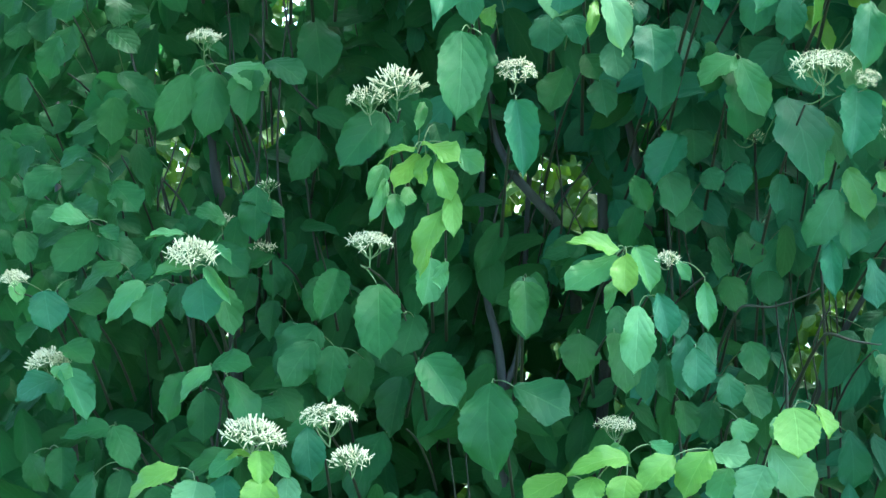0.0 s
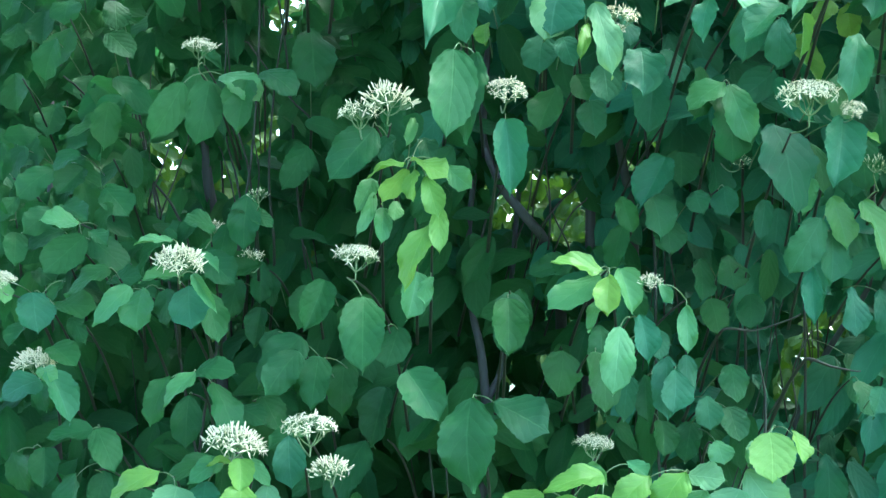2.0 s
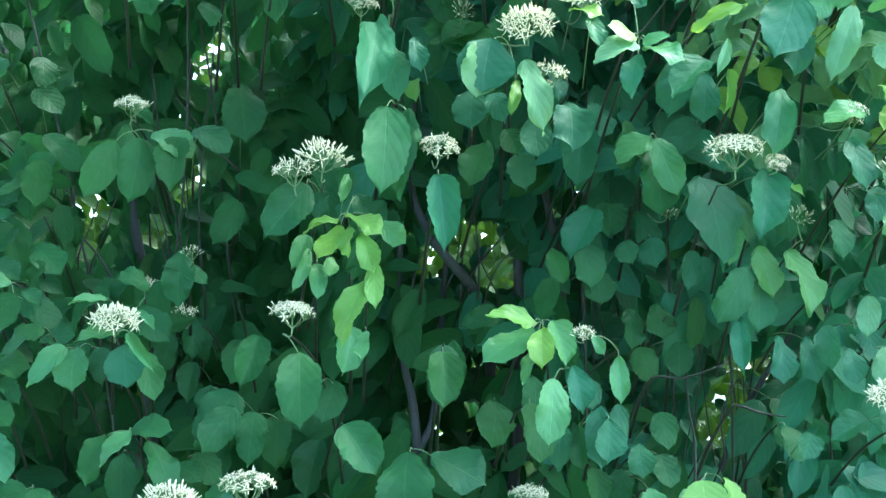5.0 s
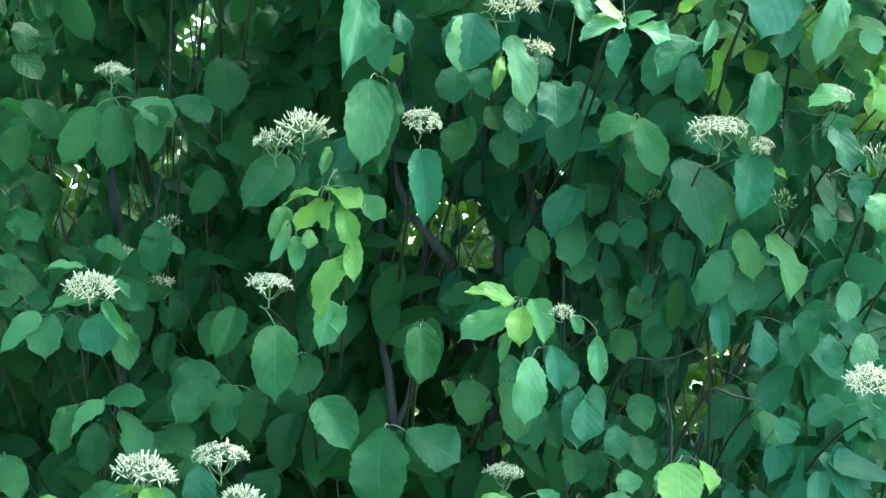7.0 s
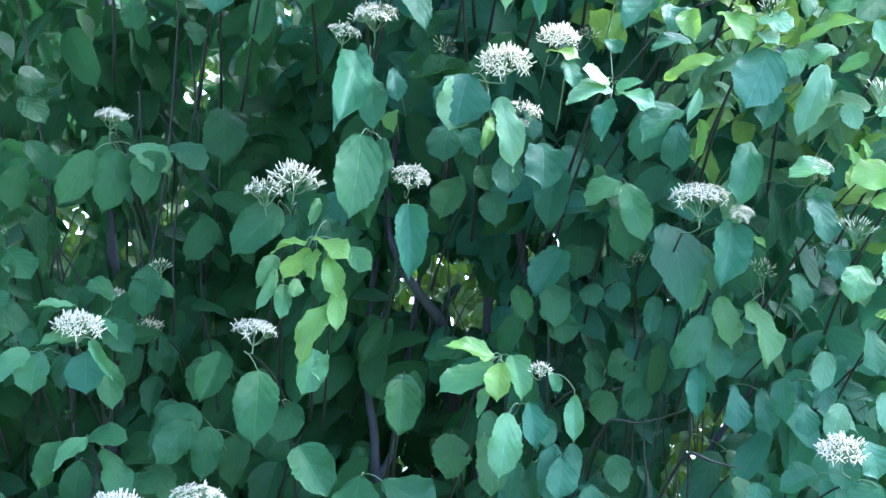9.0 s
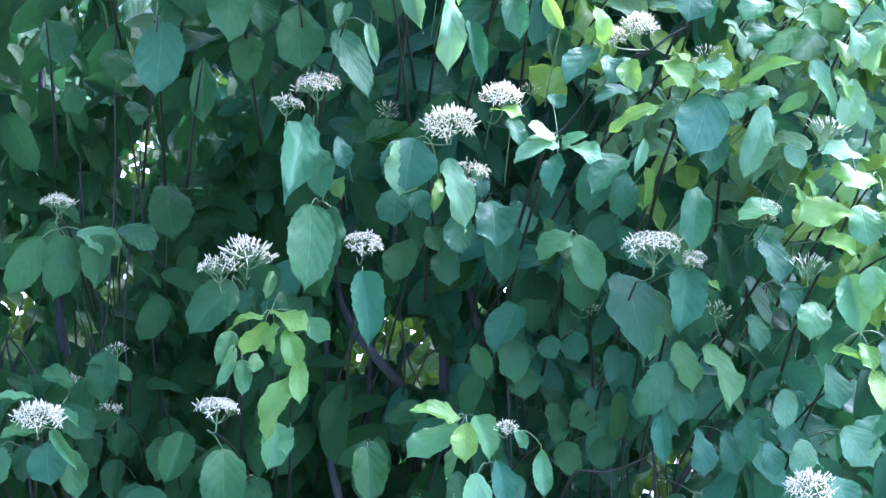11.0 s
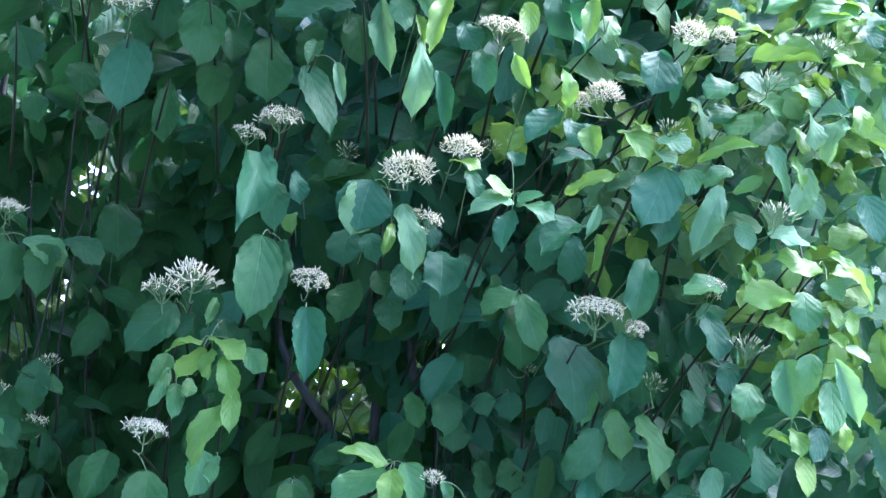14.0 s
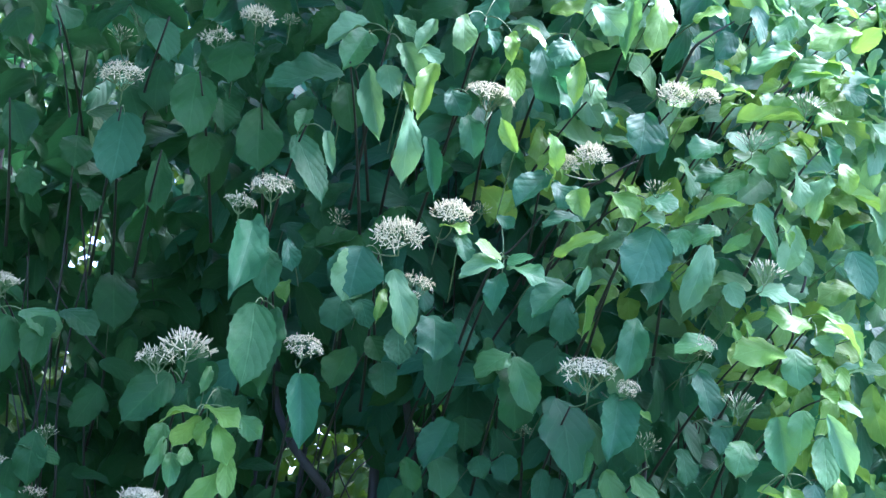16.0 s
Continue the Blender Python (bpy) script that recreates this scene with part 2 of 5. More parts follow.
# ---- flower heads ----
def floret(bm, at, way, size, kind, r):
    """One flower: a slim closed bud, or four narrow spread petals with stamens."""
    way = way.normalized()
    a = way.orthogonal().normalized()
    b = way.cross(a)
    if kind != "star":
        n, prof = 5, ((0.0, 0.045), (0.35, 0.07), (0.75, 0.10), (1.0, 0.02))
        rings = [[bm.verts.new(at + way * size * t + (a * math.cos(k * math.tau / n) + b * math.sin(k * math.tau / n)) * size * w) for k in range(n)] for t, w in prof]
        for lo, hi in zip(rings, rings[1:]):
            for k in range(n):
                bm.faces.new((lo[k], lo[(k + 1) % n], hi[(k + 1) % n], hi[k])).material_index = 2 if kind == "bud" else 0
        bm.faces.new(rings[-1]).material_index = 2 if kind == "bud" else 0
        return
    turn = r.uniform(0, 1.57)
    for k in range(4):
        d = a * math.cos(turn + k * math.pi / 2) + b * math.sin(turn + k * math.pi / 2)
        side = way.cross(d)
        drop = r.uniform(-0.35, 0.35)
        p = [at, at + d * size * 0.45 + side * size * 0.095 + way * size * 0.12, at + d * size * 0.45 - side * size * 0.095 + way * size * 0.12, at + d * size * 1.05 + way * size * drop]
        q = [bm.verts.new(v) for v in p] + [bm.verts.new(at + d * size * 0.45 + way * size * 0.19)]
        for tri in ((0, 1, 4), (0, 4, 2), (1, 3, 4), (4, 3, 2)):
            bm.faces.new([q[t] for t in tri])
    for k in range(3):
        d = (way + (a * r.uniform(-0.5, 0.5) + b * r.uniform(-0.5, 0.5))).normalized()
        s = a * size * 0.03
        q = [bm.verts.new(v) for v in (at - s, at + s, at + d * size * 0.75)]
        bm.faces.new(q)


def head_mesh(kind, seed):
    """A flat-topped dogwood head, 1 wide: stalk, forking branches, then buds or stars. Foot of the branching at z = -0.36."""
    r = random.Random(seed)
    bm = bmesh.new()
    count, size, shares = {"b": (84, 0.155, 0.25), "o": (84, 0.105, 0.88), "d": (130, 0.140, 0.45), "g": (46, 0.120, 0.6), "s": (30, 0.150, 0.0)}[kind]
    foot = Vector((0, 0, -0.36))
    tube(bm, [(0.02, 0, -0.52), (0.01, 0, -0.44), foot], 0.015, 0.017, 5, 1)
    arms = []
    for k in range(7):
        ang = k * math.tau / 7 + r.uniform(-0.3, 0.3)
        reach = r.uniform(0.14, 0.26) if k else 0.03
        tip = Vector((math.cos(ang) * reach, math.sin(ang) * reach, -0.17 + r.uniform(-0.03, 0.05)))
        tube(bm, arc(foot, tip, (math.cos(ang) * 0.04, math.sin(ang) * 0.04, -0.02), 4), 0.012, 0.009, 4, 1)
        arms.append(tip)
    for k in range(count):
        rad = math.sqrt((k + 0.5) / count) * 0.46 * r.uniform(0.9, 1.06)
        ang = k * 2.39996 + r.uniform(-0.25, 0.25)
        lump = 0.035 * math.sin(3 * ang + seed)
        p = Vector((math.cos(ang) * rad, math.sin(ang) * rad, 0.13 - (1.25 if kind in "bd" else 0.8) * rad * rad + lump + r.uniform(-0.05, 0.05)))
        arm = min(arms, key=lambda q: (q - p).length)
        way = (p - arm).normalized() * 0.7 + Vector((math.cos(ang) * rad * 1.7 + r.uniform(-0.25, 0.25), math.sin(ang) * rad * 1.7 + r.uniform(-0.25, 0.25), 0.5))
        tube(bm, [arm, (arm + p) / 2 + Vector((0, 0, -0.01)), p], 0.008, 0.007, 3, 1)
        star = r.random() < shares
        floret(bm, p, way, size * r.uniform(0.85, 1.15), "star" if star else "bud" if r.random() < 0.6 else "pale", r)
    me = bpy.data.meshes.new("flower_head")
    bm.to_mesh(me)
    bm.free()
    for m in (PETAL, STALK, GREEN_BUD if kind == "s" else BUD):
        me.materials.append(m)
    return me


HEADS = {k: [head_mesh(k, 11 * i + ord(k)) for i in range(3)] for k in "bodgs"}
HEAD_LABEL = {"b": "domed head of cream dogwood buds", "o": "flat head of open white star flowers", "d": "dense creamy white flower head",
              "g": "loose white flower head seen side-on", "s": "small greenish unopened flower cluster"}
LEAF_LABEL = {"m": "", "w": "green leaf tinted bluish for sky sheen", "f": "fresh light green leaf", "v": "pale yellowish green leaf, lightened for sky sheen", "l": "young lime green leaf", "b": "withered orange-brown leaf"}

# ---- ground ----
bm = bmesh.new()
STEP = 60
grid = {}
for i in range(STEP + 1):
    for j in range(STEP + 1):
        x, y = ((i / STEP * 2 - 1) ** 3) * 400, ((j / STEP * 2 - 1) ** 3) * 400 + 2
        lump = noise.noise(Vector((x * 0.7, y * 0.7, 0))) * 0.03
        grid[i, j] = bm.verts.new((x, y, lump - 0.02))
for i in range(STEP):
    for j in range(STEP):
        bm.faces.new((grid[i, j], grid[i + 1, j], grid[i + 1, j + 1], grid[i, j + 1]))
ground = part("ground", bm, GRASS, None)
tagged(ground, "short green grass under the hedge", "ground", kind="structure")


# unseen wall added to close the place behind the viewer; pale to bounce light
bm = bmesh.new()
bmesh.ops.create_cube(bm, size=1.0, matrix=Matrix.LocRotScale((0, -4.6, 1.1), None, (24, 0.3, 2.3)))
wall_south = part("wall_south", bm, WALL, None)
for p in wall_south.data.polygons:
    p.use_smooth = False
tagged(wall_south, "unseen pale wall added to bounce light onto the hedge", "wall", kind="structure")


MASS, FAR_COUNT = 13000, 56000   # inner leaves a metre of hedge; leaves of the thicket

# ---- leaf masses ----
def leaf_mass(name, spots, shapes, mat, parent, r):
    """Many leaves in one mesh. spots: rows of place, axis, normal, length, width."""
    allv, allf, alluv = [], [], []
    base = 0
    for at, axis, normal, length, width in spots:
        verts, faces, uvs = shapes[r.randrange(len(shapes))]
        y = np.array(axis) / np.linalg.norm(axis)
        z = np.array(normal) - y * np.dot(normal, y)
        z /= np.linalg.norm(z)
        x = np.cross(y, z)
        v = np.array(verts)
        allv.append(np.array(at) + np.outer(v[:, 0] * width, x) + np.outer(v[:, 1] * length, y) + np.outer(v[:, 2] * length, z))
        f = np.array(faces)
        allf.append(f + base)
        alluv.append(np.array(uvs)[f.ravel()])
        base += len(verts)
    me = bpy.data.meshes.new(name)
    me.from_pydata(np.concatenate(allv).tolist(), [], np.concatenate(allf).tolist())
    me.uv_layers.new(name="UVMap").data.foreach_set("uv", np.concatenate(alluv).ravel())
    me.polygons.foreach_set("use_smooth", np.ones(len(me.polygons), dtype=bool))
    me.materials.append(mat)
    ob = new(name, me)
    ob.parent = parent
    return tagged(ob, kind="stuff")


COARSE = [leaf_grid(5, ROWS_COARSE, rng.uniform(0.0, 0.3), rng.uniform(0.0, 0.55), rng.uniform(0.01, 0.035), rng.uniform(-0.3, 0.3), rng.uniform(0, 6)) for _ in range(6)]
EYE = (0.0, 0.0, 1.6)

# openings in the foliage, as x and z on the plane y = 1.8, and radius
GAPS = [
    (-0.296, 1.762, 0.014),
    (-0.227, 1.762, 0.015),
    (-0.305, 1.731, 0.008),
    (-0.186, 1.804, 0.010),
    (0.113, 1.743, 0.028),
    (0.148, 1.737, 0.030),
    (0.172, 1.715, 0.009),
    (0.247, 1.689, 0.006),
    (0.078, 1.555, 0.012),
    (0.407, 1.545, 0.015),
    (0.028, 1.407, 0.011),
    (0.420, 1.595, 0.010),
    (0.467, 1.614, 0.008),
    (0.445, 1.553, 0.012),
    (0.616, 1.908, 0.010),
]
# chinks through which the sky shows
CHINKS = [
    (-0.316, 1.883, 0.0018),
    (-0.318, 1.867, 0.0028),
    (-0.338, 1.802, 0.0011),
    (-0.174, 1.942, 0.0032),
    (-0.162, 1.939, 0.0021),
    (-0.188, 1.945, 0.0014),
    (-0.270, 1.583, 0.0014),
    (-0.223, 1.586, 0.0021),
    (-0.242, 1.583, 0.0011),
    (-0.041, 1.596, 0.0025),
    (0.265, 1.872, 0.0014),
    (0.223, 1.851, 0.0011),
    (0.252, 1.805, 0.0039),
    (0.210, 1.791, 0.0014),
    (0.128, 1.617, 0.0014),
    (0.160, 1.616, 0.0014),
    (0.131, 1.567, 0.0018),
    (0.097, 1.533, 0.0018),
    (0.134, 1.536, 0.0018),
    (0.196, 1.501, 0.0018),
    (0.279, 1.483, 0.0014),
    (0.407, 1.536, 0.0025),
    (0.465, 1.458, 0.0021),
    (-0.363, 1.465, 0.0011),
    (-0.260, 1.496, 0.0011),
    (-0.302, 1.798, 0.0021),
    (-0.297, 1.786, 0.0021),
    (-0.308, 1.795, 0.0014),
    (-0.187, 1.934, 0.0021),
    (-0.195, 1.941, 0.0018),
    (-0.168, 1.962, 0.0021),
    (-0.155, 1.959, 0.0014),
    (-0.248, 1.961, 0.0014),
    (-0.186, 1.848, 0.0018),
    (-0.181, 1.834, 0.0014),
    (-0.207, 1.896, 0.0014),
    (-0.273, 1.780, 0.0014),
    (-0.137, 1.682, 0.0018),
    (-0.124, 1.681, 0.0014),
    (-0.225, 1.574, 0.0014),
    (-0.275, 1.582, 0.0011),
    (0.057, 1.744, 0.0014),
    (0.083, 1.733, 0.0018),
    (0.144, 1.869, 0.0018),
    (0.303, 1.805, 0.0014),
    (0.313, 1.807, 0.0011),
    (0.306, 1.655, 0.0011),
    (0.435, 1.614, 0.0021),
    (0.441, 1.628, 0.0014),
    (0.387, 1.749, 0.0014),
    (0.128, 1.550, 0.0018),
    (0.033, 1.540, 0.0014),
    (0.201, 1.486, 0.0014),
    (0.485, 1.498, 0.0014),
    (0.486, 1.487, 0.0014),
    (-0.084, 2.050, 0.0018),
    (-0.076, 2.046, 0.0014),
    (-0.093, 2.054, 0.0011),
    (-0.161, 1.986, 0.0014),
    (-0.171, 1.977, 0.0014),
    (-0.162, 1.969, 0.0014),
    (-0.160, 2.144, 0.0014),
    (-0.242, 2.114, 0.0011),
    (0.238, 1.805, 0.0018),
    (0.215, 1.788, 0.0014),
    (0.312, 1.800, 0.0018),
    (0.136, 1.839, 0.0011),
    (0.114, 1.758, 0.0014),
    (0.150, 1.754, 0.0014),
    (0.076, 1.919, 0.0011),
    (0.793, 2.021, 0.0021),
    (0.791, 2.001, 0.0014),
]
HOLES = GAPS + CHINKS


# deep shaded hollows: x and z on the same plane, and radius
HOLLOWS = [
    (0.102, 1.690, 0.035),
    (0.159, 1.736, 0.029),
    (0.168, 1.647, 0.029),
    (0.021, 1.643, 0.025),
    (0.074, 1.772, 0.019),
    (-0.030, 1.611, 0.029),
    (-0.055, 1.532, 0.032),
    (0.094, 1.519, 0.033),
    (-0.289, 1.588, 0.038),
    (-0.318, 1.509, 0.038),
    (0.192, 1.585, 0.028),
    (-0.151, 1.606, 0.025),
    (0.015, 1.673, 0.023),
    (-0.322, 1.560, 0.039),
    (-0.328, 1.509, 0.030),
    (-0.333, 1.657, 0.016),
    (-0.289, 1.441, 0.025),
    (-0.235, 1.993, 0.168),
    (-0.063, 1.975, 0.146),
    (-0.275, 2.234, 0.066),
    (0.144, 2.164, 0.051),
    (0.431, 2.250, 0.059),
    (0.556, 2.350, 0.051),
    (0.277, 1.983, 0.081),
    (0.545, 2.252, 0.051),
    (-0.370, 1.558, 0.110),
    (-0.255, 1.569, 0.066),
    (-0.448, 1.498, 0.059),
    (-0.301, 1.908, 0.066),
    (-0.380, 1.915, 0.066),
    (-0.005, 1.612, 0.059),
    (0.375, 1.612, 0.059),
    (-0.098, 1.756, 0.059),
    (-0.026, 1.455, 0.066),
    (0.329, 1.637, 0.081),
    (-0.289, 2.034, 0.102),
    (0.187, 1.860, 0.081),
    (0.457, 1.633, 0.066),
    (-0.496, 1.959, 0.110),
    (-0.517, 1.879, 0.088),
    (-0.409, 1.966, 0.073),
    (-0.171, 1.959, 0.066),
    (-0.214, 1.908, 0.059),
    (-0.099, 1.704, 0.088),
    (-0.231, 1.786, 0.088),
    (0.089, 1.885, 0.081),
    (-0.146, 2.159, 0.066),
    (-0.242, 2.160, 0.045),
    (0.133, 2.110, 0.039),
    (0.170, 2.151, 0.026),
    (0.166, 1.773, 0.055),
    (0.244, 1.787, 0.039),
    (0.360, 1.772, 0.048),
    (0.495, 2.160, 0.029),
    (0.439, 2.252, 0.022),
    (-0.113, 1.976, 0.051),
    (-0.233, 1.955, 0.058),
    (0.530, 1.796, 0.032),
    (-0.138, 2.024, 0.064),
    (-0.265, 1.999, 0.058),
    (0.302, 1.706, 0.048),
    (0.546, 1.752, 0.032),
    (-0.146, 1.742, 0.032),
    (0.074, 1.650, 0.042),
    (-0.348, 1.571, 0.058),
    (-0.223, 1.555, 0.045),
    (-0.433, 1.848, 0.051),
    (0.178, 1.545, 0.032),
    (0.360, 1.570, 0.039),
    (-0.136, 1.791, 0.032),
    (0.247, 1.924, 0.039),
    (0.308, 1.933, 0.039),
    (0.375, 1.942, 0.035),
    (0.423, 1.910, 0.032),
    (0.472, 1.959, 0.026),
    (0.336, 1.668, 0.045),
]


def open_at(p, axis, length, holes=HOLES, share=0.16):
    """Whether a leaf with its foot at p would close one of the openings."""
    for part_way in (0.1, 0.5, 0.9):
        qx, qy, qz = (p[i] + axis[i] * length * part_way for i in range(3))
        k = 1.8 / qy
        x, z = qx * k, 1.6 + (qz - 1.6) * k
        if any((x - gx) ** 2 + (z - gz) ** 2 < (r + share * length * k) ** 2 for gx, gz, r in holes):
            return True
    return False


# left end raised out of view to keep sky off the growth below
def hedge_top(x):
    return 2.9 + 0.5 * ramp(-x, -0.4, 0.1) + 0.9 * min(max(-0.35 - x, 0), 1) + 0.12 * math.sin(3.1 * x)


def shade_arch(x, z):
    """Unseen overhang of the tall left end, added to shade the lower growth."""
    return 1.85 * ramp(z, 2.45, 2.85) * ramp(-x, -0.56, -0.17) * (x > -1.3)


def bulge(x, z):
    """How far the hedge leans out to its upper right, before a corner; the lean, the corner and an unseen left wing
    towards the viewer are added to shape the light.
    """
    t = min(max((x + 0.6 * (z - 1.8) - 0.15) / 0.85, 0), 1)
    return 0.18 * t * t * (3 - 2 * t) - 0.45 * max(x - 0.95, 0) + 4.0 * max(-0.78 - x, 0) * (x > -1.3) + 2.08 * (x <= -1.3) + shade_arch(x, z) - 1.1 * max(z - 2.4, 0) * ramp(x, -0.1, 0.25)


def hanging(r, spread):
    """An axis that points down and outwards, and a normal that faces out and up."""
    ang = r.gauss(0, spread)
    axis = (math.sin(ang), r.uniform(-0.42, 0.12), -math.cos(ang))
    normal = (r.gauss(0, 0.65), -1.0, r.uniform(-0.15, 1.0))
    return axis, normal


def shrub(x0, x1, label):
    base = new("dogwood_shrub")
    base.location = ((x0 + x1) / 2, 2.3, 0)
    tagged(base, label, "shrub", "dogwood hedge")
    bpy.context.view_layer.update()
    return base


def local(ob):
    """Keep the world place of a part whose mesh is written in world metres."""
    ob.matrix_parent_inverse = Matrix.Translation(-Vector(ob.parent.location))
    return ob


left_shrub = shrub(-1.4, -0.12, "dark green dogwood shrub with flat white flower heads")
middle_shrub = shrub(-0.12, 0.33, "dogwood shrub with lime young shoots and cream flowers")
right_shrub = shrub(0.33, 1.6, "dogwood shrub with leaves coloured paler to stand for brighter light")
SPANS = ((left_shrub, -3.0, -0.12), (middle_shrub, -0.12, 0.33), (right_shrub, 0.33, 3.2))

ROUGH = [leaf_grid(3, (0.0, 0.2, 0.5, 0.8, 1.0), 0.3, 0.2, 0.0, 0.1, k) for k in range(3)]


def in_hollow(x, y, z):
    """How far into one of the shaded hollows a place lies, as seen from the path: 1 at its middle, below 0 outside."""
    k = 1.8 / y
    return max(1 - math.hypot(x * k - hx, 1.6 + (z - 1.6) * k - hz) / hr for hx, hz, hr in HOLLOWS)


def inner_spot(r, x, z, seen):
    y = 1.96 + (r.random() ** 1.25) * 1.1
    if seen:
        hollow = noise.noise(Vector((x * 4.3, 7.0, z * 4.9))) + 0.5 * noise.noise(Vector((x * 9, 3.0, z * 9)))
        deep = in_hollow(x, y, z)
        y = max(y + 0.13 + 0.28 * hollow, 1.99 + 0.42 * min(max(deep * 3, 0), 1))
        y += 0.14 * ramp(-z, -1.8, -1.45) * ramp(-x, -0.45, -0.2)   # thinner, set further back towards the foot
    else:
        y += 0.25 * noise.noise(Vector((x * 2.1, 7.0, z * 2.3))) - (0.2 if r.random() < 0.35 else 0)
    return (x, y - bulge(x, z), z)


for k, (owner, x0, x1) in enumerate(SPANS):
    r = random.Random(40 + k)
    near, outer, back, upper = [], [], [], []
    seen0, seen1 = max(x0, -0.8), min(x1, 1.1)
    # dense crown, back layer and left wing are added to block light
    jobs = [(near, seen0, seen1, 1.2, 2.75, MASS * 0.47), (outer, seen0, seen1, 0.1, 1.2, 1200), (outer, seen0, seen1, 2.55, 3.7, 8500), (back, max(x0, -1.3), min(x1, 1.6), 0.1, 3.5, 6000)]
    jobs += [(outer, x0, seen0, 0.1, 4.4, 4200), (outer, seen1, x1, 0.1, 3.6, 3000)]
    for spots, a, b, low, high, dense in jobs:
        todo = int(dense * (b - a))
        while todo > 0:
            x, z = r.uniform(a, b), r.uniform(low, high)
            p = inner_spot(r, x, z, spots is near) if spots is not back else (x, r.uniform(3.0, 3.75) - 0.5 * max(abs(x - 0.15) - 0.9, 0) ** 1.5, z)
            if z > hedge_top(x) + 0.25 - 0.35 * abs(p[1] + bulge(x, z) - 2.6) ** 1.5:
                todo -= 0.2
                continue
            axis, normal = hanging(r, 0.8)
            length = r.uniform(0.052, 0.106) * (1 if spots is near else 1.2)
            if open_at(p, axis, length, CHINKS, 0.155) or (r.random() < 0.96 and open_at(p, axis, length, GAPS)):
                todo -= 0.2
                continue
            # more sky-tinted leaves towards the upper right, standing in for light there
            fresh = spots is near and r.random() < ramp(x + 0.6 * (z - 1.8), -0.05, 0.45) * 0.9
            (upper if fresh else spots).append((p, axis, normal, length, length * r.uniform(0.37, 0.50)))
            todo -= 1
    local(leaf_mass("inner_leaves", near, COARSE, LEAF_MASS, owner, r))
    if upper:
        local(leaf_mass("upper_leaves", upper, COARSE, SKY_TINT_MASS, owner, r))
    local(leaf_mass("outer_foliage", outer + back, ROUGH, LEAF_MASS, owner, r))

# smaller leaves that fill in between the shoots at the front of the two darker shrubs
r = random.Random(58)
for owner, x0, x1, count in ((left_shrub, -0.70, -0.12, 160), (middle_shrub, -0.12, 0.33, 80)):
    spots = []
    while len(spots) < count:
        x, z = r.uniform(x0, x1), r.uniform(1.64, 2.35)
        y = r.uniform(1.87, 2.0) - bulge(x, z)
        axis, normal = hanging(r, 0.7)
        length = r.uniform(0.046, 0.078)
        low = tuple(p + 0.5 * length * d for p, d in zip((x, y, z), axis))
        if in_hollow(*low) > 0.0 or open_at((x, y, z), axis, length, HOLES, 0.3):
            continue
        spots.append(((x, y, z), axis, normal, length, length * r.uniform(0.44, 0.58)))
    local(leaf_mass("filling_leaves", spots, SHAPES, LEAF_MASS, owner, r))

# clusters of young lime shoots: x and z on the same plane, and radius
YOUNG = [
    (0.368, 2.132, 0.058),
    (0.495, 2.136, 0.058),
    (0.597, 2.224, 0.071),
    (0.684, 2.260, 0.077),
    (0.714, 2.132, 0.051),
    (0.653, 1.952, 0.058),
    (0.728, 1.906, 0.071),
    (0.698, 1.819, 0.058),
    (0.551, 1.884, 0.039),
    (0.303, 2.073, 0.039),
    (0.425, 1.964, 0.039),
]
# tangled growth where the hedge leans out upper right, coloured paler for brighter light
r = random.Random(77)
fresh, young = [], []
while len(fresh) + len(young) < 900:
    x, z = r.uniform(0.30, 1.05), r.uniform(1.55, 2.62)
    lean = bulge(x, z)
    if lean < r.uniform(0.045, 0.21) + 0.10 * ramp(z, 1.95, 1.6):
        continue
    y = r.uniform(1.83, 2.08) - lean
    if open_at((x, y, z), (0, 0, -1), 0.05) or in_hollow(x, y, z) > 0.25:
        continue
    axis, normal = hanging(r, 1.0)
    normal = (normal[0] * 1.6, normal[1], normal[2] + r.uniform(-0.2, 0.9))
    length = r.uniform(0.038, 0.072)
    k = 1.8 / y
    lime = any(math.hypot(x * k - cx, 1.6 + (z - 1.6) * k - cz) < cr for cx, cz, cr in YOUNG)
    (young if r.random() < (0.75 if lime else 0.12) else fresh).append(((x, y, z), axis, normal, length, length * r.uniform(0.42, 0.62)))
local(leaf_mass("outer_leaves", fresh, SHAPES, LIT_FRESH_MASS, right_shrub, r))
local(leaf_mass("young_leaves", young, SHAPES, YOUNG_MASS, right_shrub, r))


# ---- stems ----
def stem(owner, points, r0, r1, mat=BARK, name="stem", sides=8):
    bm = bmesh.new()
    pts = [Vector(p) for p in points]
    smooth = []
    for i in range(len(pts) - 1):
        p0, p1, p2, p3 = pts[max(i - 1, 0)], pts[i], pts[i + 1], pts[min(i + 2, len(pts) - 1)]
        span = (p2 - p1).length
        m1, m2 = (p2 - p0).normalized() * span, (p3 - p1).normalized() * span
        for j in range(8):
            t = j / 8
            q = p1 * (2 * t ** 3 - 3 * t * t + 1) + m1 * (t ** 3 - 2 * t * t + t) + p2 * (3 * t * t - 2 * t ** 3) + m2 * (t ** 3 - t * t)
            smooth.append(q + noise.noise_vector(q * 4) * 0.004)
    smooth.append(pts[-1])
    tube(bm, smooth, r0, r1, sides)
    return local(part(name, bm, mat, owner))


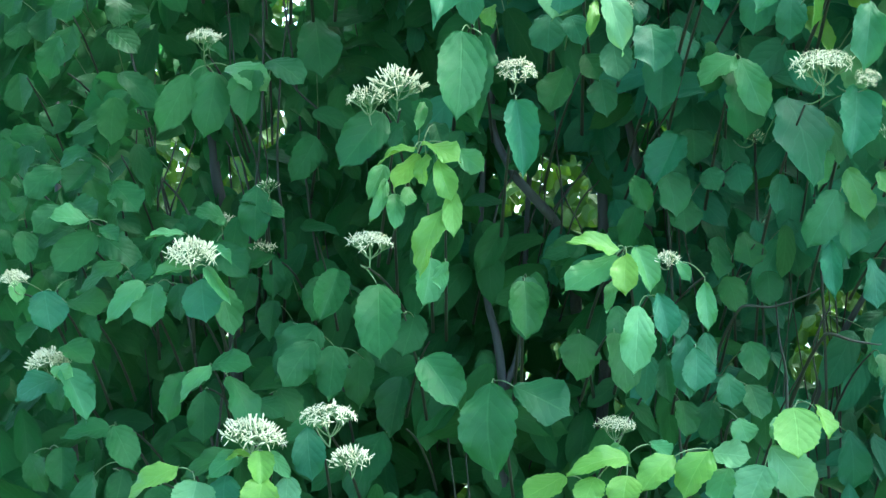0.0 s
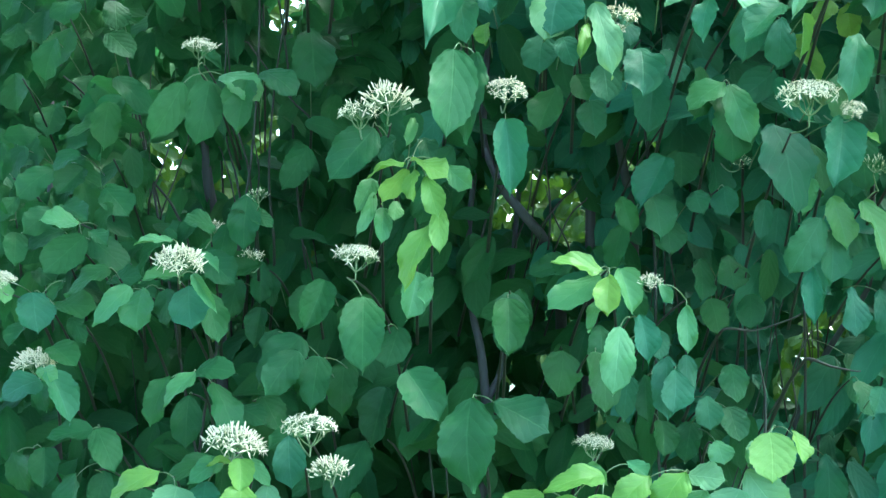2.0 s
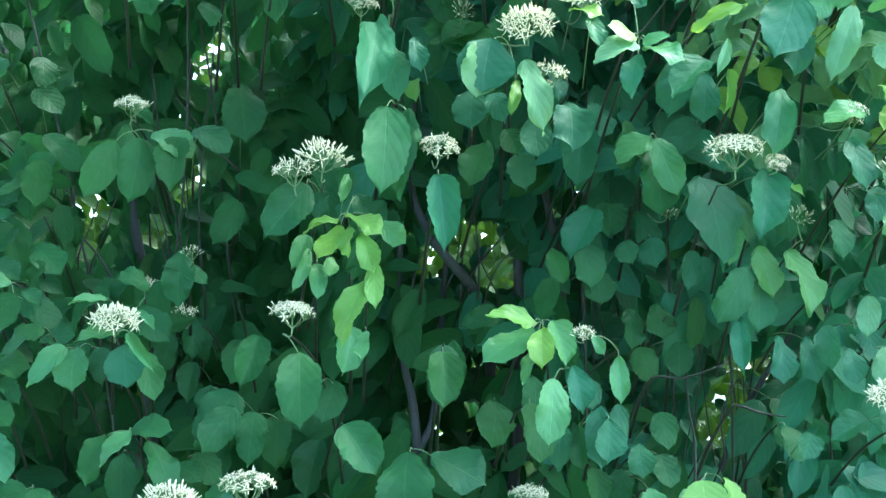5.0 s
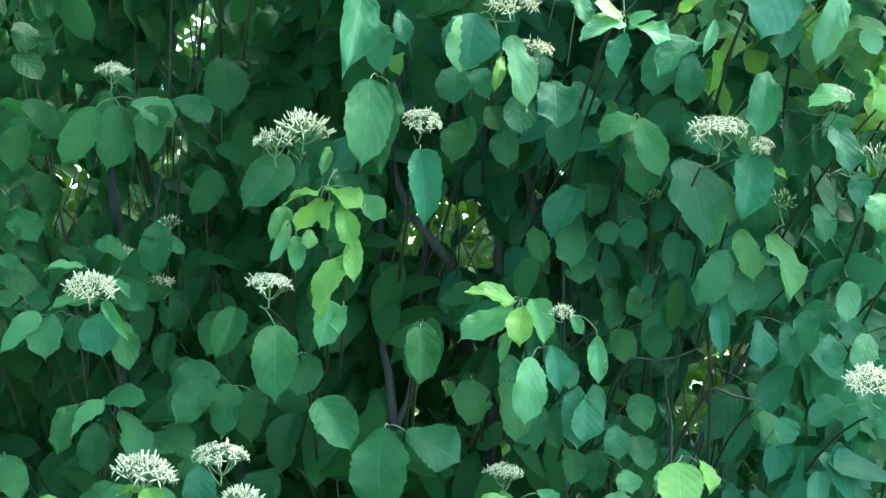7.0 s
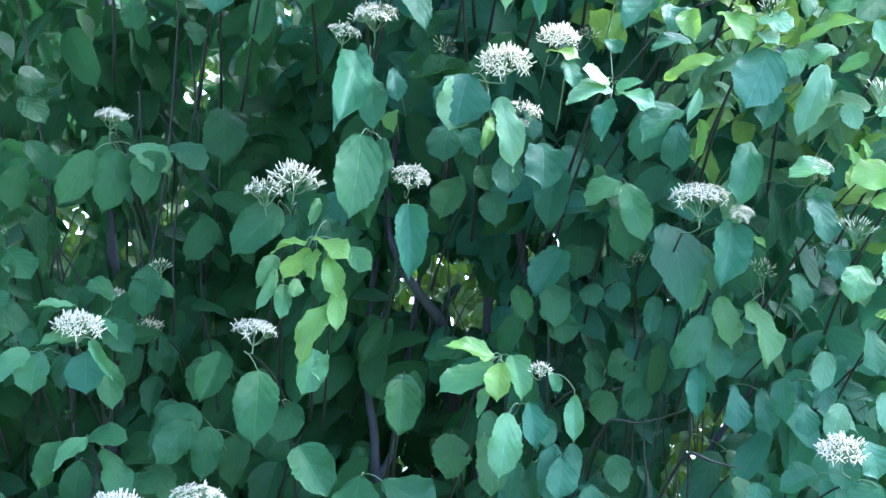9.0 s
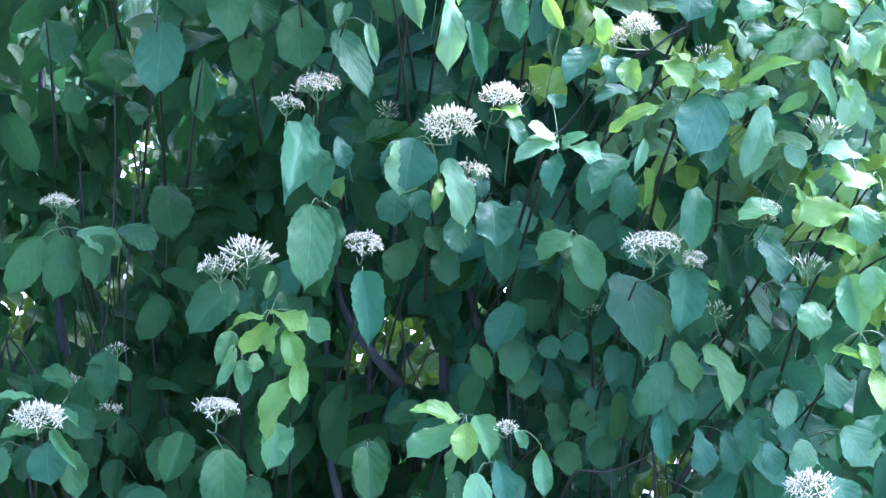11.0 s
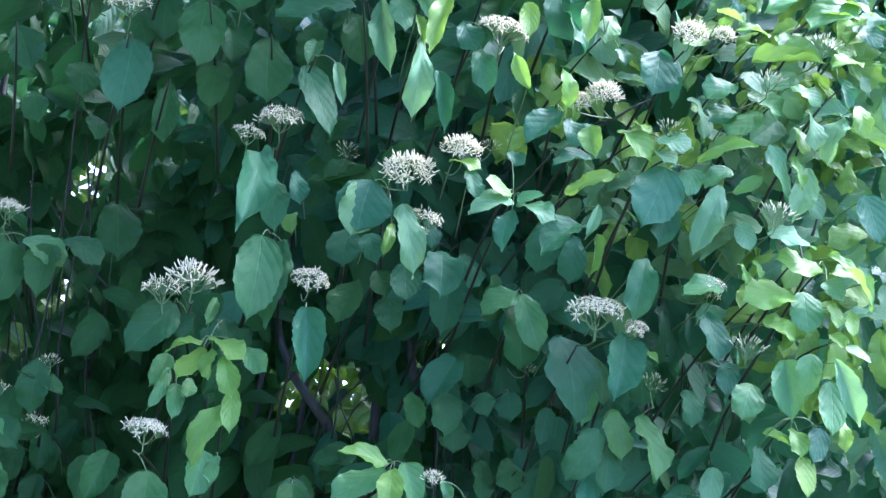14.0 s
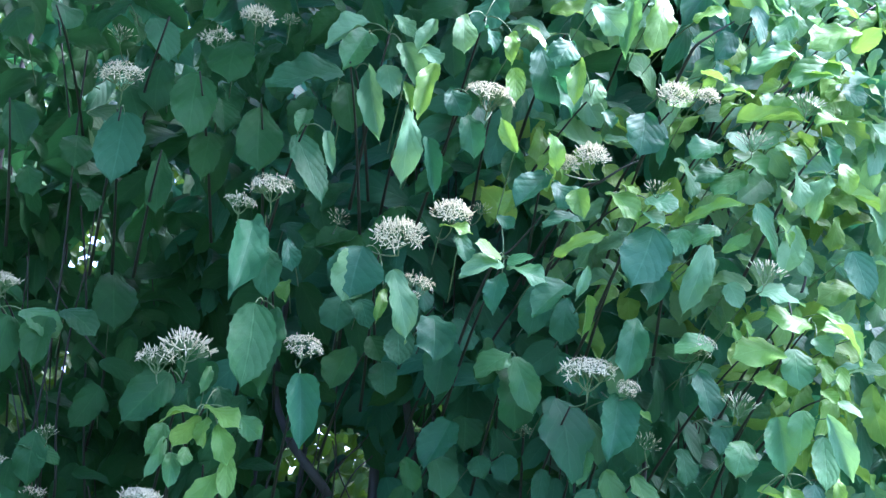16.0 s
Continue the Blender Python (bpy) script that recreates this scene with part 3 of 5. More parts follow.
stem(left_shrub, [(-0.225, 2.670, -0.05), (-0.273, 2.570, 0.781), (-0.321, 2.420, 1.736), (-0.333, 2.400, 1.803), (-0.346, 2.400, 1.879), (-0.366, 2.420, 2.028), (-0.385, 2.450, 2.262), (-0.355, 2.570, 2.662), (-0.295, 2.650, 3.012)], 0.0110, 0.0030)
stem(middle_shrub, [(0.179, 2.700, -0.05), (0.218, 2.600, 0.736), (0.256, 2.450, 1.635), (0.245, 2.398, 1.726), (0.240, 2.393, 1.819), (0.231, 2.398, 1.973), (0.223, 2.394, 2.203), (0.253, 2.514, 2.603), (0.313, 2.594, 2.953)], 0.0110, 0.0030)
stem(middle_shrub, [(0.227, 2.696, -0.05), (0.275, 2.596, 0.736), (0.324, 2.446, 1.635), (0.311, 2.392, 1.709), (0.305, 2.388, 1.768), (0.281, 2.361, 1.866), (0.268, 2.355, 1.932), (0.252, 2.351, 2.116), (0.282, 2.471, 2.516), (0.342, 2.551, 2.866)], 0.0100, 0.0030)
stem(middle_shrub, [(0.148, 2.750, -0.05), (0.180, 2.650, 0.720), (0.212, 2.500, 1.601), (0.169, 2.320, 1.730), (0.135, 2.280, 1.767), (0.103, 2.300, 1.810), (0.077, 2.350, 1.898), (0.107, 2.470, 2.298), (0.167, 2.550, 2.648)], 0.0110, 0.0030)
stem(middle_shrub, [(0.071, 2.600, -0.05), (0.086, 2.500, 0.631), (0.101, 2.350, 1.403), (0.093, 2.300, 1.495), (0.083, 2.300, 1.567), (0.071, 2.320, 1.616), (0.060, 2.360, 1.691), (0.090, 2.480, 2.091), (0.150, 2.560, 2.441)], 0.0090, 0.0030)
stem(middle_shrub, [(0.067, 2.550, -0.05), (0.082, 2.450, 0.673), (0.096, 2.300, 1.495), (0.111, 2.300, 1.535), (0.122, 2.350, 1.600), (0.152, 2.470, 2.000), (0.212, 2.550, 2.350)], 0.0070, 0.0030)
stem(left_shrub, [(-0.416, 2.900, -0.05), (-0.506, 2.800, 0.573), (-0.595, 2.650, 1.273), (-0.591, 2.600, 1.367), (-0.602, 2.600, 1.487), (-0.617, 2.620, 1.600), (-0.633, 2.660, 1.816), (-0.649, 2.700, 1.947), (-0.619, 2.820, 2.347), (-0.559, 2.900, 2.697)], 0.0140, 0.0030)
stem(left_shrub, [(-0.383, 2.950, -0.05), (-0.465, 2.850, 0.796), (-0.547, 2.700, 1.769), (-0.561, 2.700, 1.905), (-0.588, 2.720, 2.011), (-0.615, 2.750, 2.174), (-0.585, 2.870, 2.574), (-0.525, 2.950, 2.924)], 0.0120, 0.0030)
stem(right_shrub, [(0.367, 2.531, -0.05), (0.446, 2.431, 0.656), (0.525, 2.281, 1.458), (0.547, 2.267, 1.526), (0.565, 2.254, 1.576), (0.588, 2.239, 1.623), (0.621, 2.237, 1.687), (0.651, 2.357, 2.087), (0.711, 2.437, 2.437)], 0.0065, 0.0030)
stem(left_shrub, [(-0.235, 2.410, 1.582), (-0.215, 2.250, 1.702), (-0.227, 2.250, 1.805), (-0.226, 2.250, 1.924), (-0.216, 2.250, 2.028), (-0.213, 2.250, 2.109)], 0.0023, 0.0009, TWIG, "twig", 6)
stem(left_shrub, [(-0.268, 2.460, 1.609), (-0.248, 2.300, 1.729), (-0.262, 2.280, 1.824), (-0.283, 2.280, 1.888), (-0.304, 2.280, 2.034)], 0.0021, 0.0009, TWIG, "twig", 6)
stem(left_shrub, [(-0.280, 2.460, 1.592), (-0.260, 2.300, 1.712), (-0.283, 2.320, 1.812), (-0.302, 2.320, 1.877), (-0.308, 2.320, 2.059)], 0.0026, 0.0009, TWIG, "twig", 6)
stem(left_shrub, [(-0.192, 2.410, 1.764), (-0.172, 2.250, 1.884), (-0.196, 2.250, 1.908), (-0.244, 2.250, 1.964), (-0.268, 2.250, 1.996)], 0.0023, 0.0009, TWIG, "twig", 6)
stem(left_shrub, [(-0.349, 2.360, 1.587), (-0.329, 2.200, 1.707), (-0.353, 2.200, 1.761), (-0.384, 2.200, 1.800), (-0.392, 2.200, 1.846)], 0.0030, 0.0009, TWIG, "twig", 6)
stem(left_shrub, [(-0.404, 2.360, 1.641), (-0.384, 2.200, 1.761), (-0.369, 2.200, 1.807), (-0.360, 2.200, 1.838)], 0.0016, 0.0009, TWIG, "twig", 6)
stem(middle_shrub, [(0.152, 2.460, 1.592), (0.172, 2.300, 1.712), (0.175, 2.300, 1.785), (0.168, 2.298, 1.850), (0.164, 2.288, 2.003)], 0.0019, 0.0009, TWIG, "twig", 6)
stem(middle_shrub, [(0.128, 2.460, 1.592), (0.148, 2.300, 1.712), (0.152, 2.300, 1.785), (0.168, 2.298, 1.858)], 0.0016, 0.0009, TWIG, "twig", 6)
stem(middle_shrub, [(0.053, 2.410, 1.589), (0.073, 2.250, 1.709), (0.085, 2.250, 1.765), (0.107, 2.250, 1.805), (0.131, 2.279, 1.904)], 0.0023, 0.0009, TWIG, "twig", 6)
stem(middle_shrub, [(0.140, 2.460, 1.625), (0.160, 2.300, 1.745), (0.188, 2.299, 1.785), (0.220, 2.295, 1.825)], 0.0019, 0.0009, TWIG, "twig", 6)
stem(middle_shrub, [(0.184, 2.460, 1.592), (0.204, 2.300, 1.712), (0.180, 2.300, 1.769), (0.168, 2.300, 1.810)], 0.0016, 0.0009, TWIG, "twig", 6)
stem(middle_shrub, [(0.010, 2.410, 1.166), (0.030, 2.250, 1.286), (0.024, 2.250, 1.349), (0.018, 2.250, 1.395), (0.010, 2.250, 1.458)], 0.0023, 0.0009, TWIG, "twig", 6)
stem(middle_shrub, [(0.029, 2.410, 1.166), (0.049, 2.250, 1.286), (0.043, 2.250, 1.356), (0.038, 2.250, 1.411)], 0.0023, 0.0009, TWIG, "twig", 6)
stem(right_shrub, [(0.403, 2.157, 1.338), (0.423, 1.997, 1.458), (0.426, 1.991, 1.528), (0.419, 1.989, 1.569), (0.422, 2.030, 1.640)], 0.0026, 0.0009, TWIG, "twig", 6)
stem(right_shrub, [(0.346, 2.123, 1.487), (0.366, 1.963, 1.607), (0.406, 1.957, 1.610), (0.458, 1.943, 1.630)], 0.0023, 0.0009, TWIG, "twig", 6)
stem(right_shrub, [(0.445, 2.109, 1.456), (0.465, 1.949, 1.576), (0.497, 1.943, 1.569), (0.532, 1.945, 1.563)], 0.0030, 0.0009, TWIG, "twig", 6)
stem(right_shrub, [(0.368, 1.877, 1.955), (0.388, 1.717, 2.075), (0.399, 1.683, 2.075), (0.422, 1.673, 2.092), (0.442, 1.674, 2.105)], 0.0026, 0.0009, TWIG, "twig", 6)
stem(right_shrub, [(0.478, 1.833, 2.127), (0.498, 1.673, 2.247), (0.519, 1.665, 2.267), (0.546, 1.667, 2.288)], 0.0026, 0.0009, TWIG, "twig", 6)
stem(right_shrub, [(0.563, 1.802, 2.066), (0.583, 1.642, 2.186), (0.606, 1.634, 2.210), (0.642, 1.625, 2.257), (0.700, 1.620, 2.312)], 0.0030, 0.0009, TWIG, "twig", 6)
stem(right_shrub, [(0.590, 1.800, 1.960), (0.610, 1.640, 2.080), (0.622, 1.613, 2.108), (0.639, 1.607, 2.129)], 0.0024, 0.0009, TWIG, "twig", 6)
stem(right_shrub, [(0.422, 1.851, 1.895), (0.442, 1.691, 2.015), (0.456, 1.674, 2.030), (0.482, 1.663, 2.044)], 0.0023, 0.0009, TWIG, "twig", 6)
stem(right_shrub, [(0.602, 1.804, 1.792), (0.622, 1.644, 1.912), (0.613, 1.623, 1.934), (0.612, 1.638, 1.962)], 0.0019, 0.0009, TWIG, "twig", 6)
stem(right_shrub, [(0.632, 1.865, 1.858), (0.652, 1.705, 1.978), (0.656, 1.700, 2.005), (0.648, 1.698, 2.031)], 0.0023, 0.0009, TWIG, "twig", 6)
stem(right_shrub, [(0.280, 1.949, 1.868), (0.300, 1.789, 1.988), (0.321, 1.780, 2.009), (0.350, 1.754, 2.049)], 0.0023, 0.0009, TWIG, "twig", 6)
stem(left_shrub, [(-0.406, 2.460, 1.625), (-0.386, 2.300, 1.745), (-0.366, 2.300, 1.810), (-0.353, 2.320, 1.869)], 0.0016, 0.0009, TWIG, "twig", 6)
stem(left_shrub, [(-0.292, 2.460, 1.609), (-0.272, 2.300, 1.729), (-0.285, 2.300, 1.793), (-0.308, 2.320, 1.853)], 0.0015, 0.0009, TWIG, "twig", 6)
stem(left_shrub, [(-0.276, 2.460, 1.617), (-0.256, 2.300, 1.737), (-0.249, 2.320, 1.812), (-0.263, 2.320, 1.877)], 0.0015, 0.0009, TWIG, "twig", 6)
stem(middle_shrub, [(0.108, 2.460, 1.608), (0.128, 2.300, 1.728), (0.144, 2.300, 1.777), (0.151, 2.320, 1.836)], 0.0015, 0.0009, TWIG, "twig", 6)
stem(middle_shrub, [(0.164, 2.460, 1.600), (0.184, 2.300, 1.720), (0.204, 2.299, 1.769), (0.230, 2.316, 1.795)], 0.0015, 0.0009, TWIG, "twig", 6)
stem(middle_shrub, [(0.140, 2.460, 1.608), (0.160, 2.300, 1.728), (0.182, 2.320, 1.779), (0.214, 2.316, 1.811)], 0.0014, 0.0009, TWIG, "twig", 6)
stem(right_shrub, [(0.434, 2.249, 1.383), (0.454, 2.089, 1.503), (0.482, 2.078, 1.554), (0.491, 2.070, 1.598)], 0.0016, 0.0009, TWIG, "twig", 6)
stem(right_shrub, [(0.466, 2.244, 1.383), (0.486, 2.084, 1.503), (0.481, 2.077, 1.561), (0.501, 2.066, 1.612)], 0.0016, 0.0009, TWIG, "twig", 6)


# thin canes crossing the shaded inside of the hedge
cane_rng = random.Random(23)
for k in range(50):
    r = cane_rng
    x, y, low = r.uniform(-0.75, 0.95), r.uniform(2.16, 2.75), r.uniform(-0.05, 0.0)
    lean, high = r.gauss(0, 0.42), r.uniform(2.4, 2.9)
    y -= 0.5 * bulge(x, 1.8)
    owner = left_shrub if x < -0.12 else middle_shrub if x < 0.33 else right_shrub
    points = [(x + lean * f + r.gauss(0, 0.012), y + r.gauss(0, 0.02), low + high * f) for f in (0.0, 0.2, 0.4, 0.55, 0.7, 0.85, 1.0)]
    thick = r.choice((0.0010, 0.0014, 0.0018, 0.0026))
    stem(owner, points, thick, thick * 0.6, TWIG, "cane", 5)


# ---- leafy and flowering shoots ----
shoot_rng = random.Random(5)


def stalk(name, points, r0, r1, mat, parent):
    bm = bmesh.new()
    tube(bm, points, r0, r1, 5)
    return part(name, bm, mat, parent)


def shoot(owner, at, leaves, flowers=()):
    """A twig with its leaves (foot, tip, width, kind) and flower heads (centre, width, lean, kind)."""
    r = shoot_rng
    bm = bmesh.new()
    at = Vector(at)
    inner = at + Vector((r.uniform(-0.05, 0.05), r.uniform(0.22, 0.32), r.uniform(-0.16, -0.06)))
    tube(bm, arc(inner, at, (0, 0, 0.03), 7), 0.0022, 0.0011, 6)
    twig = local(part("shoot", bm, TWIG, owner))
    for bx, by, bz, tx, ty, tz, width, kind in leaves:
        foot, tip = Vector((bx, by, bz)), Vector((tx, ty, tz))
        axis = tip - foot
        y = axis.normalized()
        n = Vector((r.gauss(0, 0.36), -1, 0.38 + r.gauss(0, 0.26)))
        if abs(y.x) > 0.75:
            n = Vector((r.gauss(0, 0.15), -0.8, 0.6))
        n.x += (0.8 if kind == "l" else 0.4) * y.x
        z = (n - y * n.dot(y)).normalized()
        width *= 0.95 / min(max(z.dot((Vector(EYE) - foot).normalized()), 0.6 if abs(y.x) > 0.75 else 0.88), 1.0)
        ob = new("leaf", LEAF_MESHES[kind][r.randrange(len(SHAPES))])
        ob.parent = twig
        ob.matrix_basis = Matrix.Translation(foot) @ Matrix((y.cross(z), y, z)).transposed().to_4x4() @ Matrix.Diagonal((width, axis.length, axis.length, 1))
        tagged(ob, label=LEAF_LABEL[kind])
        gap = (foot - at).length
        back = at if gap < 0.055 else foot + (at - foot) * 0.22 + Vector((0, r.uniform(0.13, 0.2), r.uniform(-0.05, 0.0)))
        stalk("leaf_stalk", arc(back, foot + y * 0.004 - z * 0.0015, Vector((0, -0.008, 0.012)) * min(1, gap * 25), 6), 0.0008, 0.0006, STALK, twig)
    for fx, fy, fz, width, lean, kind in flowers:
        ob = new("flower_head", HEADS[kind][r.randrange(3)])
        turn = pose(0, 0, 0, lean, r.uniform(-9, 9), 0) @ pose(0, 0, 0, 0, 0, r.uniform(0, 360))
        ob.parent = twig
        ob.matrix_basis = Matrix.Translation((fx, fy, fz)) @ turn @ Matrix.Diagonal((width, width, width, 1))
        tagged(ob, label=HEAD_LABEL[kind])
        foot = ob.matrix_basis @ Vector((0.02, 0, -0.51))
        near = (foot - at).length < 0.05
        root = at if near else foot + Vector((0, 0.12, 0.02))
        stalk("flower_stalk", arc(root, foot, (0, 0, -0.004) if near else (0, 0, -0.012), 7), 0.0009, 0.0008, STALK, twig)


shoot(left_shrub, (-0.267, 1.855, 1.885),
      [(-0.286, 1.849, 1.873, -0.320, 1.846, 1.802, 0.041, 'm'),
       (-0.258, 1.865, 1.879, -0.270, 1.859, 1.799, 0.047, 'm'),
       (-0.242, 1.859, 1.886, -0.194, 1.844, 1.851, 0.030, 'f'),
       (-0.192, 1.823, 1.885, -0.149, 1.809, 1.854, 0.028, 'm'),
       (-0.212, 1.847, 1.879, -0.219, 1.832, 1.813, 0.038, 'm')],
      [(-0.263, 1.810, 1.910, 0.045, 13, 'o')])
shoot(middle_shrub, (-0.041, 1.755, 1.821),
      [],
      [(-0.040, 1.710, 1.845, 0.061, 17, 'b'),
       (-0.074, 1.710, 1.827, 0.055, 12, 'g')])
shoot(middle_shrub, (-0.011, 1.755, 1.717),
      [(-0.008, 1.820, 1.662, -0.017, 1.802, 1.604, 0.036, 'f')])
shoot(middle_shrub, (0.041, 1.855, 1.919),
      [],
      [(0.085, 1.710, 1.857, 0.048, 35, 'o')])
shoot(right_shrub, (0.339, 1.819, 1.891),
      [(0.333, 1.799, 1.886, 0.290, 1.794, 1.852, 0.032, 'f'),
       (0.339, 1.805, 1.885, 0.364, 1.789, 1.814, 0.035, 'f'),
       (0.386, 2.103, 1.942, 0.395, 2.070, 1.821, 0.070, 'w'),
       (0.393, 2.085, 1.959, 0.457, 2.074, 1.891, 0.053, 'w')])
shoot(right_shrub, (0.391, 1.717, 1.820),
      [(0.387, 1.789, 1.839, 0.404, 1.755, 1.726, 0.067, 'w'),
       (0.485, 2.079, 1.859, 0.501, 2.054, 1.758, 0.057, 'w'),
       (0.449, 1.669, 1.922, 0.435, 1.645, 1.841, 0.033, 'w'),
       (0.441, 1.698, 1.834, 0.429, 1.669, 1.757, 0.043, 'w'),
       (0.397, 1.694, 1.946, 0.394, 1.692, 1.896, 0.013, 'l')],
      [(0.397, 1.664, 1.856, 0.070, 18, 'o'),
       (0.441, 1.654, 1.840, 0.029, 45, 'o'),
       (0.374, 1.907, 1.810, 0.026, 40, 's')])
shoot(right_shrub, (0.361, 1.799, 1.975),
      [(0.367, 1.784, 1.977, 0.347, 1.783, 1.905, 0.042, 'w'),
       (0.388, 1.760, 1.954, 0.382, 1.753, 1.893, 0.032, 'w')])
shoot(middle_shrub, (0.242, 1.835, 1.938),
      [(0.233, 1.769, 1.917, 0.235, 1.734, 1.855, 0.044, 'w'),
       (0.309, 2.094, 1.997, 0.331, 2.092, 1.931, 0.039, 'w')])
shoot(left_shrub, (-0.265, 1.755, 1.640),
      [],
      [(-0.259, 1.710, 1.665, 0.055, 17, 'd')])
shoot(left_shrub, (-0.198, 1.855, 1.724),
      [(-0.200, 1.835, 1.724, -0.227, 1.829, 1.727, 0.011, 'm'),
       (-0.200, 1.833, 1.725, -0.172, 1.826, 1.707, 0.019, 'm'),
       (-0.205, 1.838, 1.747, -0.208, 1.829, 1.678, 0.039, 'm')],
      [(-0.190, 1.810, 1.742, 0.026, 29, 's'),
       (-0.254, 1.940, 1.713, 0.030, 19, 'g'),
       (-0.211, 1.940, 1.679, 0.039, 9, 'g'),
       (-0.247, 1.940, 1.680, 0.017, 16, 'g')])
shoot(middle_shrub, (-0.083, 1.755, 1.650),
      [(-0.064, 1.745, 1.630, -0.060, 1.699, 1.547, 0.046, 'm'),
       (-0.114, 1.844, 1.649, -0.133, 1.827, 1.588, 0.038, 'm')],
      [(-0.071, 1.710, 1.674, 0.053, 13, 'o')])
shoot(middle_shrub, (0.203, 1.760, 1.669),
      [],
      [(0.243, 1.710, 1.657, 0.026, 25, 'b')])
shoot(middle_shrub, (0.320, 1.755, 1.483),
      [(0.136, 1.750, 1.424, 0.090, 1.732, 1.399, 0.027, 'l')])
shoot(middle_shrub, (0.203, 1.800, 1.464),
      [],
      [(0.198, 1.810, 1.475, 0.049, 2, 'o')])
shoot(middle_shrub, (-0.010, 1.855, 1.567),
      [(-0.100, 2.108, 1.558, -0.104, 2.088, 1.479, 0.044, 'm'),
       (-0.116, 1.822, 1.563, -0.120, 1.798, 1.501, 0.037, 'm'),
       (-0.138, 1.834, 1.585, -0.180, 1.802, 1.522, 0.046, 'm')])
shoot(middle_shrub, (0.100, 1.855, 1.644),
      [(0.102, 1.862, 1.643, 0.100, 1.850, 1.565, 0.044, 'm')])
shoot(left_shrub, (-0.131, 1.755, 1.474),
      [],
      [(-0.114, 1.710, 1.491, 0.065, 7, 'o'),
       (-0.092, 1.710, 1.448, 0.045, 9, 'b')])
shoot(left_shrub, (-0.198, 1.755, 1.455),
      [],
      [(-0.193, 1.710, 1.475, 0.068, 2, 'd')])
shoot(left_shrub, (-0.438, 1.855, 1.528),
      [],
      [(-0.435, 1.810, 1.549, 0.051, 6, 'd')])
shoot(left_shrub, (-0.449, 1.755, 1.620),
      [],
      [(-0.447, 1.710, 1.637, 0.030, 12, 'd')])
shoot(left_shrub, (-0.391, 1.985, 1.795),
      [(-0.400, 2.110, 1.821, -0.370, 2.112, 1.766, 0.035, 'm'),
       (-0.449, 2.145, 1.821, -0.493, 2.137, 1.783, 0.033, 'm'),
       (-0.377, 2.126, 1.811, -0.407, 2.124, 1.737, 0.045, 'm'),
       (-0.532, 2.094, 1.820, -0.548, 2.096, 1.757, 0.037, 'm')])
shoot(left_shrub, (-0.192, 1.985, 1.663),
      [(-0.219, 2.133, 1.679, -0.219, 2.121, 1.620, 0.033, 'm'),
       (-0.201, 2.132, 1.666, -0.201, 2.122, 1.617, 0.026, 'm'),
       (-0.154, 2.109, 1.649, -0.166, 2.082, 1.588, 0.038, 'm'),
       (-0.164, 2.118, 1.993, -0.153, 2.085, 1.905, 0.053, 'm'),
       (-0.164, 2.147, 1.838, -0.196, 2.133, 1.774, 0.041, 'm')])
shoot(right_shrub, (0.448, 1.817, 1.723),
      [(0.441, 1.780, 1.734, 0.404, 1.786, 1.669, 0.042, 'w'),
       (0.463, 1.820, 1.725, 0.458, 1.804, 1.660, 0.037, 'w'),
       (0.434, 1.789, 1.678, 0.430, 1.756, 1.612, 0.022, 'w'),
       (0.388, 1.827, 1.757, 0.381, 1.820, 1.708, 0.023, 'w'),
       (0.459, 1.809, 1.761, 0.475, 1.795, 1.701, 0.034, 'f')])
shoot(right_shrub, (0.382, 1.971, 1.652),
      [(0.534, 2.112, 1.450, 0.541, 2.117, 1.368, 0.046, 'w')])
shoot(middle_shrub, (0.129, 1.751, 1.958),
      [(0.062, 1.896, 1.962, 0.064, 1.878, 1.933, 0.022, 'l')],
      [(0.212, 1.796, 1.943, 0.016, 53, 'o')])
shoot(left_shrub, (-0.458, 1.985, 1.897),
      [(-0.494, 2.092, 1.964, -0.510, 2.098, 1.904, 0.037, 'm'),
       (-0.431, 2.138, 1.846, -0.491, 2.140, 1.819, 0.030, 'm'),
       (-0.574, 2.110, 1.842, -0.544, 2.112, 1.796, 0.031, 'm')])
shoot(middle_shrub, (0.299, 1.961, 1.872),
      [(0.266, 1.900, 1.915, 0.260, 1.888, 1.832, 0.047, 'w'),
       (0.330, 2.110, 1.922, 0.333, 2.110, 1.801, 0.068, 'w'),
       (0.283, 1.904, 1.811, 0.253, 1.886, 1.745, 0.042, 'w'),
       (0.365, 2.076, 1.844, 0.375, 2.073, 1.768, 0.043, 'w'),
       (0.548, 2.038, 1.843, 0.537, 2.031, 1.778, 0.039, 'w'),
       (0.337, 2.096, 2.004, 0.374, 2.093, 1.932, 0.045, 'w'),
       (0.295, 2.087, 1.812, 0.304, 2.089, 1.732, 0.045, 'w')])
shoot(left_shrub, (-0.456, 1.985, 1.687),
      [(-0.522, 2.125, 1.836, -0.543, 2.132, 1.758, 0.045, 'm'),
       (-0.442, 2.120, 1.793, -0.497, 2.122, 1.752, 0.039, 'm'),
       (-0.459, 2.129, 1.814, -0.375, 2.139, 1.744, 0.061, 'm')])
shoot(left_shrub, (-0.150, 1.985, 1.694),
      [(-0.245, 2.124, 1.655, -0.256, 2.116, 1.601, 0.031, 'm'),
       (-0.215, 2.111, 1.619, -0.220, 2.103, 1.565, 0.031, 'm')])
